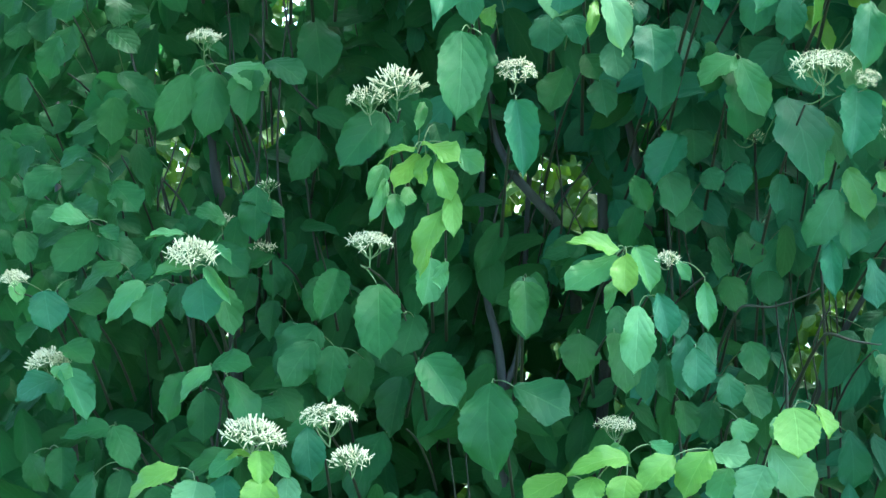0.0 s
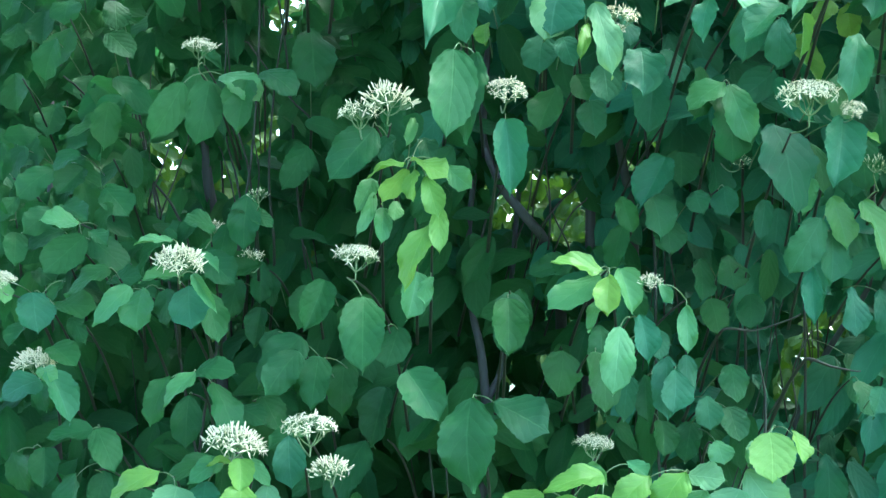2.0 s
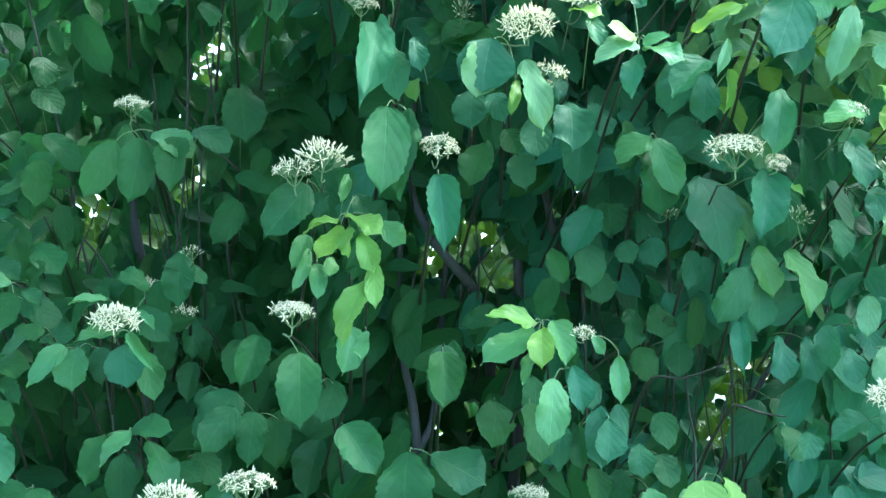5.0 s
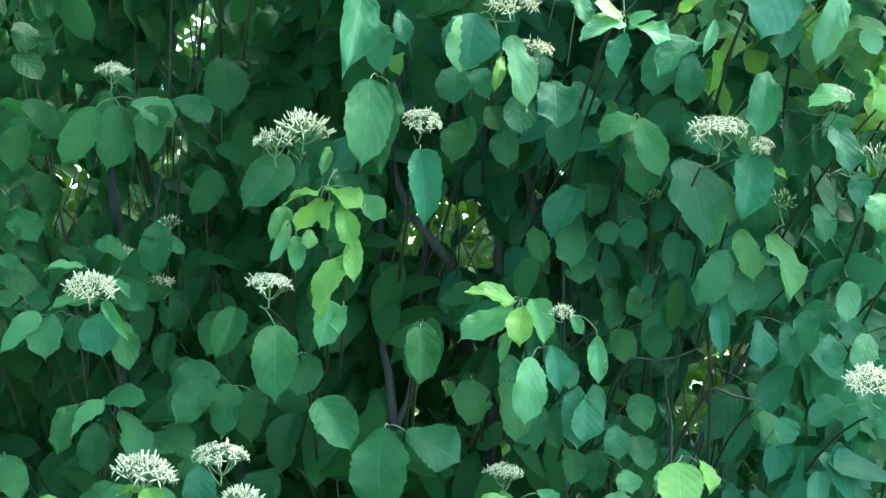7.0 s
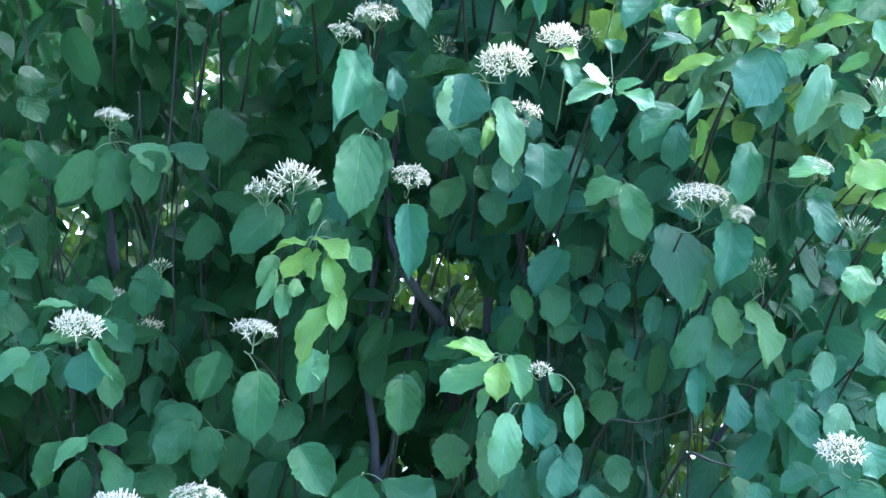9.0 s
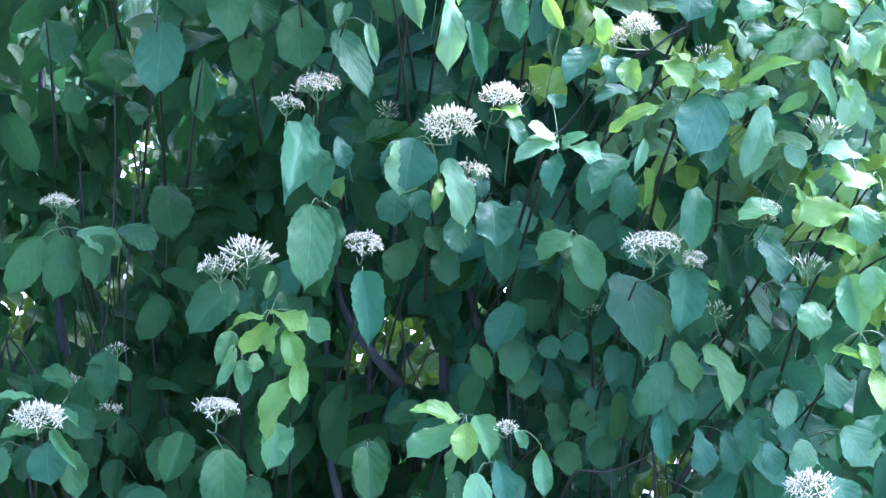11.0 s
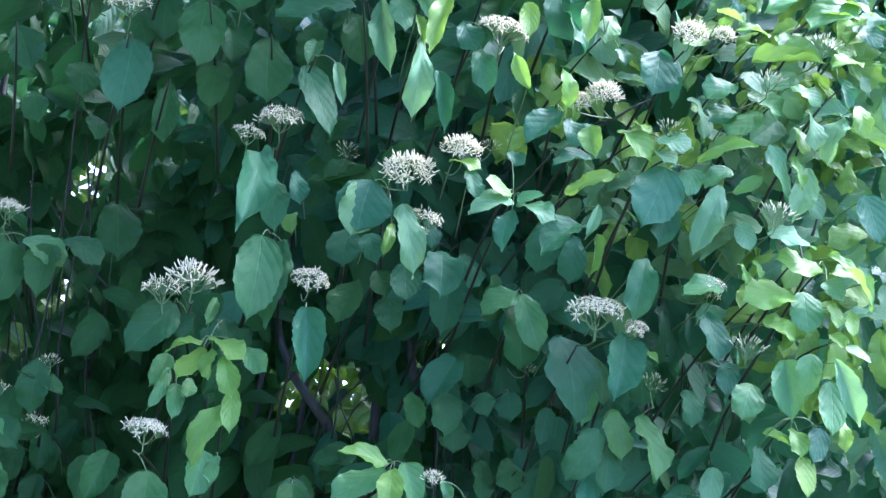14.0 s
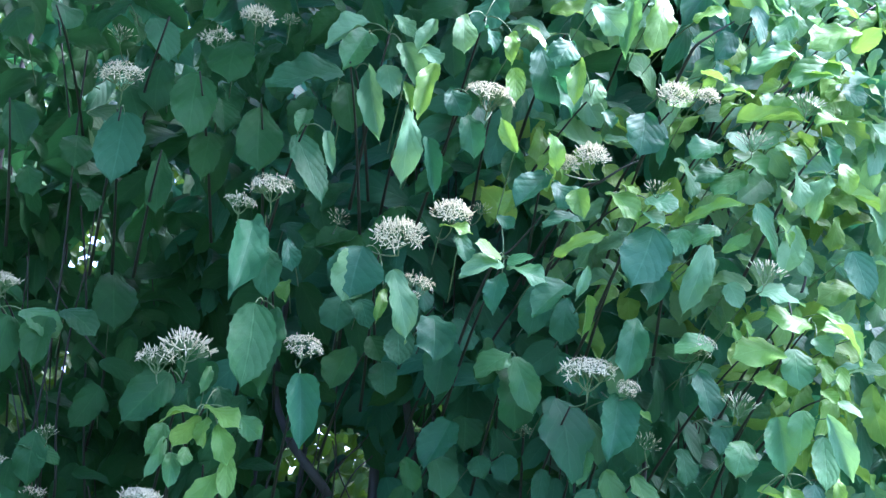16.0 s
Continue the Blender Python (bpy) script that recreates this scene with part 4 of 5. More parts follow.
shoot(right_shrub, (0.395, 1.966, 1.679),
      [(0.449, 2.073, 1.723, 0.458, 2.061, 1.644, 0.045, 'w'),
       (0.559, 2.110, 1.583, 0.570, 2.108, 1.513, 0.040, 'w')])
shoot(left_shrub, (-0.377, 1.985, 1.459),
      [(-0.204, 2.148, 1.536, -0.173, 2.138, 1.460, 0.046, 'm')])
shoot(middle_shrub, (-0.039, 1.985, 1.459),
      [(-0.048, 2.133, 1.519, -0.063, 2.131, 1.438, 0.046, 'm'),
       (-0.071, 2.115, 1.449, -0.114, 2.089, 1.354, 0.060, 'm'),
       (-0.120, 2.146, 1.402, -0.169, 2.127, 1.369, 0.034, 'm')])
shoot(middle_shrub, (0.151, 1.747, 1.979),
      [],
      [(0.028, 1.710, 2.034, 0.056, 26, 'o'),
       (-0.003, 1.710, 2.011, 0.043, 27, 'g'),
       (0.177, 1.696, 1.995, 0.061, 36, 'd'),
       (0.203, 1.698, 1.939, 0.046, 24, 'g'),
       (0.233, 1.681, 2.023, 0.050, 27, 'd'),
       (0.279, 1.765, 2.049, 0.022, 51, 's'),
       (0.114, 1.803, 2.028, 0.029, 58, 's')])
shoot(middle_shrub, (0.027, 1.755, 2.009),
      [(0.013, 1.698, 1.989, -0.003, 1.606, 1.883, 0.043, 'w'),
       (0.027, 1.771, 1.981, 0.039, 1.722, 1.904, 0.031, 'w')])
shoot(right_shrub, (0.507, 1.792, 1.768),
      [(0.489, 1.791, 1.756, 0.511, 1.770, 1.680, 0.046, 'f'),
       (0.540, 2.073, 1.752, 0.553, 2.069, 1.676, 0.043, 'w')],
      [(0.493, 1.747, 1.792, 0.032, 51, 's')])
shoot(right_shrub, (0.542, 1.791, 1.718),
      [(0.581, 1.787, 1.671, 0.584, 1.775, 1.628, 0.026, 'w'),
       (0.513, 1.803, 1.658, 0.521, 1.780, 1.602, 0.026, 'w')])
shoot(right_shrub, (0.602, 1.701, 1.563),
      [(0.627, 1.781, 1.602, 0.575, 1.785, 1.556, 0.039, 'w'),
       (0.578, 1.693, 1.585, 0.579, 1.685, 1.551, 0.037, 'w'),
       (0.591, 1.659, 1.606, 0.606, 1.651, 1.564, 0.037, 'w'),
       (0.559, 1.720, 1.567, 0.518, 1.719, 1.542, 0.031, 'w'),
       (0.494, 1.717, 1.551, 0.486, 1.714, 1.520, 0.031, 'w'),
       (0.623, 1.691, 1.559, 0.587, 1.692, 1.532, 0.036, 'w')],
      [(0.567, 1.660, 1.598, 0.057, 18, 'd')])
shoot(right_shrub, (0.385, 1.967, 1.684),
      [(0.457, 2.077, 1.769, 0.453, 2.078, 1.692, 0.043, 'w')])
shoot(left_shrub, (-0.156, 1.755, 2.114),
      [],
      [(-0.153, 1.710, 2.143, 0.060, 32, 'o'),
       (-0.168, 1.810, 2.224, 0.032, 43, 's')])
shoot(middle_shrub, (-0.117, 1.855, 2.269),
      [(-0.039, 1.919, 2.215, -0.031, 1.885, 2.141, 0.034, 'w')],
      [(-0.055, 1.808, 2.235, 0.046, 29, 'g'),
       (-0.008, 1.703, 2.232, 0.042, 29, 'd'),
       (0.029, 1.698, 2.228, 0.020, 65, 's')])
shoot(middle_shrub, (0.270, 1.695, 2.147),
      [],
      [(0.262, 1.651, 2.156, 0.062, 21, 'o')])
shoot(right_shrub, (0.396, 1.669, 2.075),
      [],
      [(0.378, 1.626, 2.094, 0.040, 37, 'd'),
       (0.349, 1.638, 2.084, 0.032, 41, 'd')])
shoot(right_shrub, (0.443, 1.662, 2.035),
      [],
      [(0.450, 1.611, 2.057, 0.032, 40, 's')])
shoot(right_shrub, (0.464, 1.633, 2.154),
      [],
      [(0.457, 1.588, 2.164, 0.042, 41, 'd'),
       (0.493, 1.578, 2.162, 0.027, 53, 'd')])
shoot(right_shrub, (0.592, 1.595, 2.186),
      [],
      [(0.597, 1.552, 2.158, 0.040, 31, 's'),
       (0.544, 1.572, 2.115, 0.040, 29, 's')])
shoot(right_shrub, (0.691, 1.676, 2.253),
      [],
      [(0.570, 1.645, 2.268, 0.025, 67, 's'),
       (0.523, 1.656, 2.251, 0.025, 42, 's')])
shoot(right_shrub, (0.614, 1.627, 1.941),
      [],
      [(0.572, 1.588, 1.973, 0.046, 20, 's'),
       (0.511, 1.623, 1.891, 0.039, 43, 'o')])
shoot(right_shrub, (0.594, 1.650, 1.846),
      [],
      [(0.558, 1.620, 1.830, 0.046, 18, 's')])
shoot(middle_shrub, (0.044, 1.985, 1.997),
      [(0.057, 2.123, 2.087, 0.105, 2.105, 2.041, 0.039, 'w'),
       (0.261, 2.111, 2.013, 0.252, 2.112, 1.931, 0.046, 'w')])
shoot(right_shrub, (0.639, 1.720, 1.716),
      [(0.614, 1.680, 1.660, 0.638, 1.662, 1.614, 0.040, 'v'),
       (0.470, 1.760, 1.658, 0.471, 1.742, 1.601, 0.027, 'w'),
       (0.663, 1.690, 1.674, 0.626, 1.672, 1.626, 0.031, 'w'),
       (0.545, 1.740, 1.645, 0.548, 1.722, 1.603, 0.025, 'w'),
       (0.585, 1.720, 1.645, 0.566, 1.702, 1.602, 0.027, 'v'),
       (0.532, 1.780, 1.671, 0.534, 1.762, 1.619, 0.028, 'w')])
shoot(right_shrub, (0.236, 1.660, 2.154),
      [(0.216, 1.670, 2.162, 0.233, 1.655, 2.123, 0.028, 'w'),
       (0.239, 1.670, 2.134, 0.250, 1.655, 2.075, 0.028, 'w'),
       (0.280, 1.620, 2.178, 0.284, 1.605, 2.133, 0.021, 'l')])
shoot(right_shrub, (0.378, 1.660, 2.169),
      [(0.332, 1.670, 2.193, 0.357, 1.655, 2.139, 0.033, 'w'),
       (0.355, 1.620, 2.198, 0.348, 1.605, 2.137, 0.020, 'l'),
       (0.388, 1.670, 2.195, 0.377, 1.655, 2.156, 0.024, 'v'),
       (0.398, 1.670, 2.159, 0.404, 1.655, 2.133, 0.017, 'w')])
shoot(right_shrub, (0.330, 1.660, 2.079),
      [(0.291, 1.620, 2.081, 0.266, 1.605, 2.114, 0.018, 'l'),
       (0.338, 1.620, 2.065, 0.323, 1.605, 2.105, 0.021, 'l'),
       (0.361, 1.620, 2.048, 0.368, 1.605, 2.011, 0.025, 'l'),
       (0.337, 1.670, 2.074, 0.299, 1.655, 2.026, 0.031, 'w'),
       (0.343, 1.670, 2.068, 0.364, 1.655, 2.031, 0.025, 'w')])
shoot(right_shrub, (0.453, 1.660, 2.134),
      [(0.438, 1.640, 2.152, 0.430, 1.625, 2.094, 0.047, 'w'),
       (0.468, 1.670, 2.154, 0.462, 1.655, 2.093, 0.012, 'w')])
shoot(right_shrub, (0.550, 1.660, 2.182),
      [(0.558, 1.620, 2.183, 0.512, 1.605, 2.177, 0.021, 'l'),
       (0.496, 1.620, 2.180, 0.511, 1.605, 2.190, 0.013, 'l'),
       (0.486, 1.620, 2.166, 0.453, 1.605, 2.151, 0.013, 'l'),
       (0.575, 1.620, 2.189, 0.569, 1.605, 2.150, 0.018, 'v'),
       (0.532, 1.600, 2.140, 0.612, 1.585, 2.149, 0.016, 'l'),
       (0.545, 1.620, 2.171, 0.513, 1.605, 2.149, 0.014, 'l'),
       (0.533, 1.620, 2.136, 0.548, 1.605, 2.108, 0.030, 'v')])
shoot(right_shrub, (0.646, 1.660, 2.176),
      [(0.593, 1.610, 2.188, 0.575, 1.595, 2.146, 0.023, 'l'),
       (0.667, 1.620, 2.166, 0.625, 1.605, 2.151, 0.022, 'l'),
       (0.607, 1.620, 2.218, 0.656, 1.605, 2.207, 0.028, 'l'),
       (0.634, 1.620, 2.233, 0.671, 1.605, 2.220, 0.023, 'l'),
       (0.675, 1.670, 2.228, 0.709, 1.655, 2.201, 0.028, 'w'),
       (0.640, 1.620, 2.145, 0.649, 1.605, 2.102, 0.021, 'w'),
       (0.667, 1.620, 2.116, 0.671, 1.605, 2.074, 0.021, 'l')])
shoot(right_shrub, (0.582, 1.660, 2.119),
      [(0.586, 1.620, 2.144, 0.554, 1.605, 2.111, 0.025, 'v'),
       (0.522, 1.620, 2.120, 0.483, 1.605, 2.092, 0.025, 'f'),
       (0.535, 1.620, 2.110, 0.573, 1.605, 2.087, 0.032, 'f'),
       (0.586, 1.620, 2.127, 0.618, 1.605, 2.102, 0.029, 'f'),
       (0.557, 1.640, 2.099, 0.518, 1.625, 2.059, 0.033, 'f'),
       (0.535, 1.650, 2.098, 0.500, 1.635, 2.076, 0.023, 'w')])
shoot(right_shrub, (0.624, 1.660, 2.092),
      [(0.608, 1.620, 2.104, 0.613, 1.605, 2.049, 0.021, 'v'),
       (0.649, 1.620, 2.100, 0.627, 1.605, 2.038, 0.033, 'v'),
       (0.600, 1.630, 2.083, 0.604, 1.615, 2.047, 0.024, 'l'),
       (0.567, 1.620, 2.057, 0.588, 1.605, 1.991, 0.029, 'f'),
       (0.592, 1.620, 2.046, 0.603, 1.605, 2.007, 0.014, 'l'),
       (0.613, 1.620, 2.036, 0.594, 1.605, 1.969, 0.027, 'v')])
shoot(right_shrub, (0.427, 1.660, 2.051),
      [(0.438, 1.620, 2.046, 0.476, 1.605, 2.036, 0.025, 'f'),
       (0.393, 1.620, 2.049, 0.430, 1.605, 2.011, 0.029, 'l'),
       (0.409, 1.620, 2.061, 0.426, 1.605, 2.046, 0.014, 'l'),
       (0.431, 1.620, 2.030, 0.458, 1.605, 2.012, 0.022, 'v'),
       (0.374, 1.670, 2.030, 0.331, 1.655, 2.008, 0.022, 'w'),
       (0.379, 1.620, 1.963, 0.365, 1.605, 1.920, 0.011, 'v')])
shoot(right_shrub, (0.485, 1.660, 2.026),
      [(0.479, 1.600, 2.021, 0.542, 1.585, 2.045, 0.015, 'l'),
       (0.453, 1.630, 2.016, 0.430, 1.615, 1.942, 0.054, 'w'),
       (0.462, 1.670, 1.997, 0.458, 1.655, 1.927, 0.031, 'w'),
       (0.515, 1.620, 2.003, 0.483, 1.605, 1.916, 0.027, 'v'),
       (0.489, 1.640, 2.023, 0.477, 1.625, 1.985, 0.025, 'f'),
       (0.529, 1.640, 2.029, 0.497, 1.625, 1.998, 0.025, 'f'),
       (0.535, 1.640, 2.001, 0.565, 1.625, 2.024, 0.015, 'f')])
shoot(right_shrub, (0.292, 1.660, 1.967),
      [(0.340, 1.620, 1.970, 0.396, 1.605, 1.997, 0.016, 'l'),
       (0.218, 1.670, 2.001, 0.254, 1.655, 1.992, 0.017, 'l'),
       (0.241, 1.670, 1.995, 0.250, 1.655, 1.957, 0.022, 'w'),
       (0.282, 1.670, 2.020, 0.300, 1.655, 2.003, 0.017, 'w'),
       (0.283, 1.620, 1.956, 0.236, 1.605, 1.930, 0.023, 'v'),
       (0.282, 1.620, 1.961, 0.249, 1.605, 1.970, 0.016, 'l'),
       (0.289, 1.620, 1.952, 0.332, 1.605, 1.935, 0.019, 'f'),
       (0.286, 1.630, 1.946, 0.275, 1.615, 1.897, 0.024, 'w'),
       (0.289, 1.620, 1.956, 0.316, 1.605, 1.963, 0.014, 'f'),
       (0.368, 1.670, 1.951, 0.328, 1.655, 1.906, 0.037, 'w')])
shoot(right_shrub, (0.578, 1.660, 1.896),
      [(0.538, 1.620, 1.962, 0.550, 1.605, 1.931, 0.022, 'v'),
       (0.570, 1.620, 1.957, 0.622, 1.605, 1.941, 0.022, 'v'),
       (0.605, 1.620, 1.891, 0.540, 1.605, 1.876, 0.032, 'l'),
       (0.541, 1.620, 1.919, 0.546, 1.605, 1.894, 0.016, 'l'),
       (0.557, 1.620, 1.924, 0.561, 1.605, 1.902, 0.012, 'l'),
       (0.522, 1.620, 1.894, 0.476, 1.605, 1.874, 0.022, 'f'),
       (0.518, 1.650, 1.866, 0.531, 1.635, 1.809, 0.037, 'w'),
       (0.570, 1.620, 1.858, 0.606, 1.605, 1.841, 0.025, 'l'),
       (0.561, 1.690, 1.820, 0.554, 1.675, 1.776, 0.024, 'w')])
shoot(right_shrub, (0.651, 1.660, 1.937),
      [(0.701, 1.670, 2.028, 0.719, 1.655, 1.969, 0.037, 'w'),
       (0.634, 1.620, 1.926, 0.575, 1.605, 1.925, 0.025, 'l'),
       (0.635, 1.600, 1.939, 0.683, 1.585, 1.881, 0.024, 'l'),
       (0.697, 1.620, 1.917, 0.639, 1.605, 1.918, 0.019, 'l'),
       (0.620, 1.630, 1.899, 0.623, 1.615, 1.849, 0.036, 'f'),
       (0.639, 1.620, 1.911, 0.657, 1.605, 1.889, 0.022, 'v'),
       (0.648, 1.620, 1.888, 0.652, 1.605, 1.858, 0.021, 'l')])
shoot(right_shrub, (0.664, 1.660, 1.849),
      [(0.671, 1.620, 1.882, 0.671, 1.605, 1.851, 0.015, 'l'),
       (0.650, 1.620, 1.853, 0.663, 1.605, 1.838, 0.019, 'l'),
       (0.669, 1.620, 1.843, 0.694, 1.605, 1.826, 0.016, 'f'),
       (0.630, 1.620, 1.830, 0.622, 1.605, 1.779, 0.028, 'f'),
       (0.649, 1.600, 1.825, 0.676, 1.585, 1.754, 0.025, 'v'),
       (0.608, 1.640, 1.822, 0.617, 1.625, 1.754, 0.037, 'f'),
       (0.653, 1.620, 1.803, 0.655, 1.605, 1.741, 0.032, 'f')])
shoot(right_shrub, (0.627, 1.660, 1.762),
      [(0.575, 1.650, 1.793, 0.559, 1.635, 1.750, 0.036, 'f'),
       (0.669, 1.620, 1.765, 0.669, 1.605, 1.725, 0.013, 'l'),
       (0.626, 1.660, 1.751, 0.636, 1.645, 1.716, 0.023, 'l'),
       (0.595, 1.660, 1.741, 0.626, 1.645, 1.729, 0.013, 'l'),
       (0.665, 1.670, 1.756, 0.654, 1.655, 1.713, 0.028, 'w'),
       (0.600, 1.690, 1.730, 0.607, 1.675, 1.677, 0.032, 'w'),
       (0.642, 1.660, 1.721, 0.647, 1.645, 1.675, 0.025, 'l'),
       (0.561, 1.720, 1.702, 0.555, 1.705, 1.654, 0.026, 'v'),
       (0.524, 1.720, 1.786, 0.527, 1.705, 1.740, 0.027, 'w')])
shoot(left_shrub, (-0.269, 1.700, 2.095),
      [(-0.264, 1.880, 2.067, -0.252, 1.862, 2.023, 0.030, 'm'),
       (-0.212, 1.900, 2.116, -0.211, 1.882, 2.068, 0.041, 'm'),
       (-0.282, 1.800, 2.120, -0.253, 1.782, 2.062, 0.039, 'm')])
shoot(left_shrub, (-0.147, 1.700, 2.101),
      [(-0.145, 1.730, 2.104, -0.146, 1.712, 2.012, 0.050, 'w'),
       (-0.184, 1.860, 2.041, -0.183, 1.842, 2.008, 0.028, 'm')])
shoot(middle_shrub, (-0.066, 1.700, 2.153),
      [(-0.071, 1.760, 2.170, -0.073, 1.742, 2.083, 0.048, 'm'),
       (-0.043, 1.820, 2.162, -0.032, 1.802, 2.112, 0.034, 'm'),
       (-0.049, 1.820, 2.118, -0.052, 1.802, 2.052, 0.039, 'm'),
       (-0.028, 1.770, 2.220, -0.034, 1.752, 2.159, 0.052, 'm')])
shoot(middle_shrub, (0.007, 1.700, 2.124),
      [(0.006, 1.760, 2.139, 0.010, 1.742, 2.054, 0.050, 'm')])
shoot(middle_shrub, (0.060, 1.700, 2.106),
      [(0.050, 1.740, 2.105, 0.090, 1.722, 2.021, 0.039, 'w'),
       (0.061, 1.760, 2.142, 0.053, 1.742, 2.106, 0.019, 'f'),
       (0.083, 1.680, 2.097, 0.093, 1.662, 2.042, 0.013, 'v')])
shoot(middle_shrub, (0.109, 1.700, 2.180),
      [(0.105, 1.780, 2.188, 0.117, 1.762, 2.119, 0.040, 'm'),
       (0.122, 1.660, 2.172, 0.140, 1.642, 2.078, 0.026, 'v'),
       (0.139, 1.640, 2.169, 0.148, 1.622, 2.123, 0.026, 'v')])
shoot(middle_shrub, (0.176, 1.700, 2.164),
      [(0.167, 1.620, 2.122, 0.163, 1.602, 2.020, 0.023, 'v'),
       (0.190, 1.600, 2.165, 0.173, 1.582, 2.093, 0.021, 'l'),
       (0.158, 1.620, 2.145, 0.169, 1.602, 2.108, 0.012, 'l'),
       (0.194, 1.660, 2.098, 0.206, 1.642, 2.022, 0.019, 'w'),
       (0.176, 1.620, 2.189, 0.194, 1.602, 2.162, 0.025, 'v'),
       (0.176, 1.620, 2.139, 0.175, 1.602, 2.104, 0.012, 'l')])
shoot(middle_shrub, (-0.097, 1.700, 2.056),
      [(-0.103, 1.820, 2.086, -0.102, 1.802, 2.003, 0.028, 'm')])
shoot(middle_shrub, (-0.105, 1.660, 2.199),
      [(-0.154, 1.820, 2.165, -0.132, 1.802, 2.118, 0.037, 'm'),
       (-0.127, 1.760, 2.231, -0.102, 1.742, 2.172, 0.041, 'w'),
       (-0.115, 1.820, 2.201, -0.116, 1.802, 2.125, 0.041, 'm'),
       (-0.162, 1.820, 2.269, -0.191, 1.802, 2.215, 0.034, 'm')])
shoot(middle_shrub, (0.100, 1.660, 2.174),
      [(0.096, 1.720, 2.182, 0.009, 1.702, 2.149, 0.035, 'w')])
shoot(middle_shrub, (0.141, 1.660, 2.213),
      [(0.116, 1.660, 2.225, 0.070, 1.642, 2.181, 0.027, 'v'),
       (0.118, 1.680, 2.220, 0.093, 1.662, 2.164, 0.037, 'f'),
       (0.154, 1.640, 2.197, 0.181, 1.622, 2.134, 0.028, 'v'),
       (0.145, 1.640, 2.230, 0.165, 1.622, 2.198, 0.019, 'v'),
       (0.188, 1.620, 2.222, 0.170, 1.602, 2.172, 0.020, 'v')])
shoot(left_shrub, (-0.228, 1.660, 2.195),
      [(-0.250, 1.840, 2.264, -0.234, 1.822, 2.222, 0.041, 'w'),
       (-0.301, 1.860, 2.255, -0.286, 1.842, 2.208, 0.042, 'm')])
shoot(right_shrub, (0.440, 1.660, 2.297),
      [(0.442, 1.600, 2.284, 0.425, 1.582, 2.197, 0.032, 'l'),
       (0.414, 1.630, 2.279, 0.405, 1.612, 2.201, 0.023, 'f'),
       (0.476, 1.600, 2.255, 0.514, 1.582, 2.261, 0.019, 'l'),
       (0.491, 1.610, 2.197, 0.519, 1.592, 2.182, 0.015, 'l')])
shoot(right_shrub, (0.343, 1.660, 2.241),
      [(0.361, 1.610, 2.263, 0.396, 1.592, 2.219, 0.031, 'v'),
       (0.348, 1.640, 2.226, 0.326, 1.622, 2.185, 0.033, 'w'),
       (0.317, 1.680, 2.234, 0.342, 1.662, 2.150, 0.043, 'w')])
shoot(middle_shrub, (0.249, 1.660, 2.249),
      [(0.266, 1.680, 2.285, 0.244, 1.662, 2.226, 0.038, 'w'),
       (0.291, 1.610, 2.226, 0.310, 1.592, 2.194, 0.016, 'l'),
       (0.246, 1.640, 2.230, 0.255, 1.622, 2.190, 0.016, 'w'),
       (0.219, 1.620, 2.233, 0.219, 1.602, 2.179, 0.025, 'v'),
       (0.279, 1.640, 2.228, 0.276, 1.622, 2.182, 0.017, 'l')])
shoot(right_shrub, (0.564, 1.660, 2.287),
      [(0.564, 1.640, 2.299, 0.564, 1.622, 2.242, 0.025, 'w'),
       (0.522, 1.650, 2.231, 0.524, 1.632, 2.206, 0.016, 'w'),
       (0.602, 1.630, 2.288, 0.582, 1.612, 2.240, 0.024, 'f'),
       (0.544, 1.660, 2.270, 0.515, 1.642, 2.225, 0.027, 'w')])
shoot(right_shrub, (0.648, 1.660, 2.270),
      [(0.607, 1.600, 2.231, 0.537, 1.582, 2.191, 0.021, 'f'),
       (0.669, 1.590, 2.264, 0.601, 1.572, 2.227, 0.028, 'l'),
       (0.652, 1.610, 2.231, 0.590, 1.592, 2.188, 0.031, 'f'),
       (0.661, 1.590, 2.239, 0.689, 1.572, 2.267, 0.024, 'l'),
       (0.637, 1.600, 2.296, 0.664, 1.582, 2.276, 0.021, 'l')])
shoot(middle_shrub, (0.160, 1.740, 1.977),
      [(0.138, 1.700, 1.974, 0.124, 1.680, 1.909, 0.058, 'w'),
       (0.172, 1.680, 1.947, 0.190, 1.660, 1.863, 0.031, 'v'),
       (0.168, 1.720, 1.932, 0.159, 1.700, 1.888, 0.013, 'l'),
       (0.127, 1.800, 1.935, 0.120, 1.780, 1.885, 0.040, 'w'),
       (0.147, 1.780, 1.928, 0.160, 1.760, 1.890, 0.026, 'w'),
       (0.195, 1.800, 1.903, 0.202, 1.780, 1.854, 0.034, 'w'),
       (0.054, 1.740, 1.982, 0.062, 1.720, 1.938, 0.020, 'w'),
       (0.242, 1.840, 1.930, 0.247, 1.820, 1.876, 0.035, 'w'),
       (0.220, 1.840, 1.968, 0.227, 1.820, 1.926, 0.026, 'w')])
shoot(left_shrub, (-0.401, 1.853, 1.707),
      [(-0.387, 1.800, 1.702, -0.430, 1.782, 1.704, 0.021, 'f'),
       (-0.417, 1.840, 1.725, -0.382, 1.822, 1.708, 0.019, 'm'),
       (-0.433, 1.860, 1.721, -0.463, 1.842, 1.691, 0.031, 'm'),
       (-0.377, 1.800, 1.694, -0.351, 1.782, 1.678, 0.019, 'm'),
       (-0.391, 1.840, 1.691, -0.433, 1.822, 1.643, 0.041, 'm')])
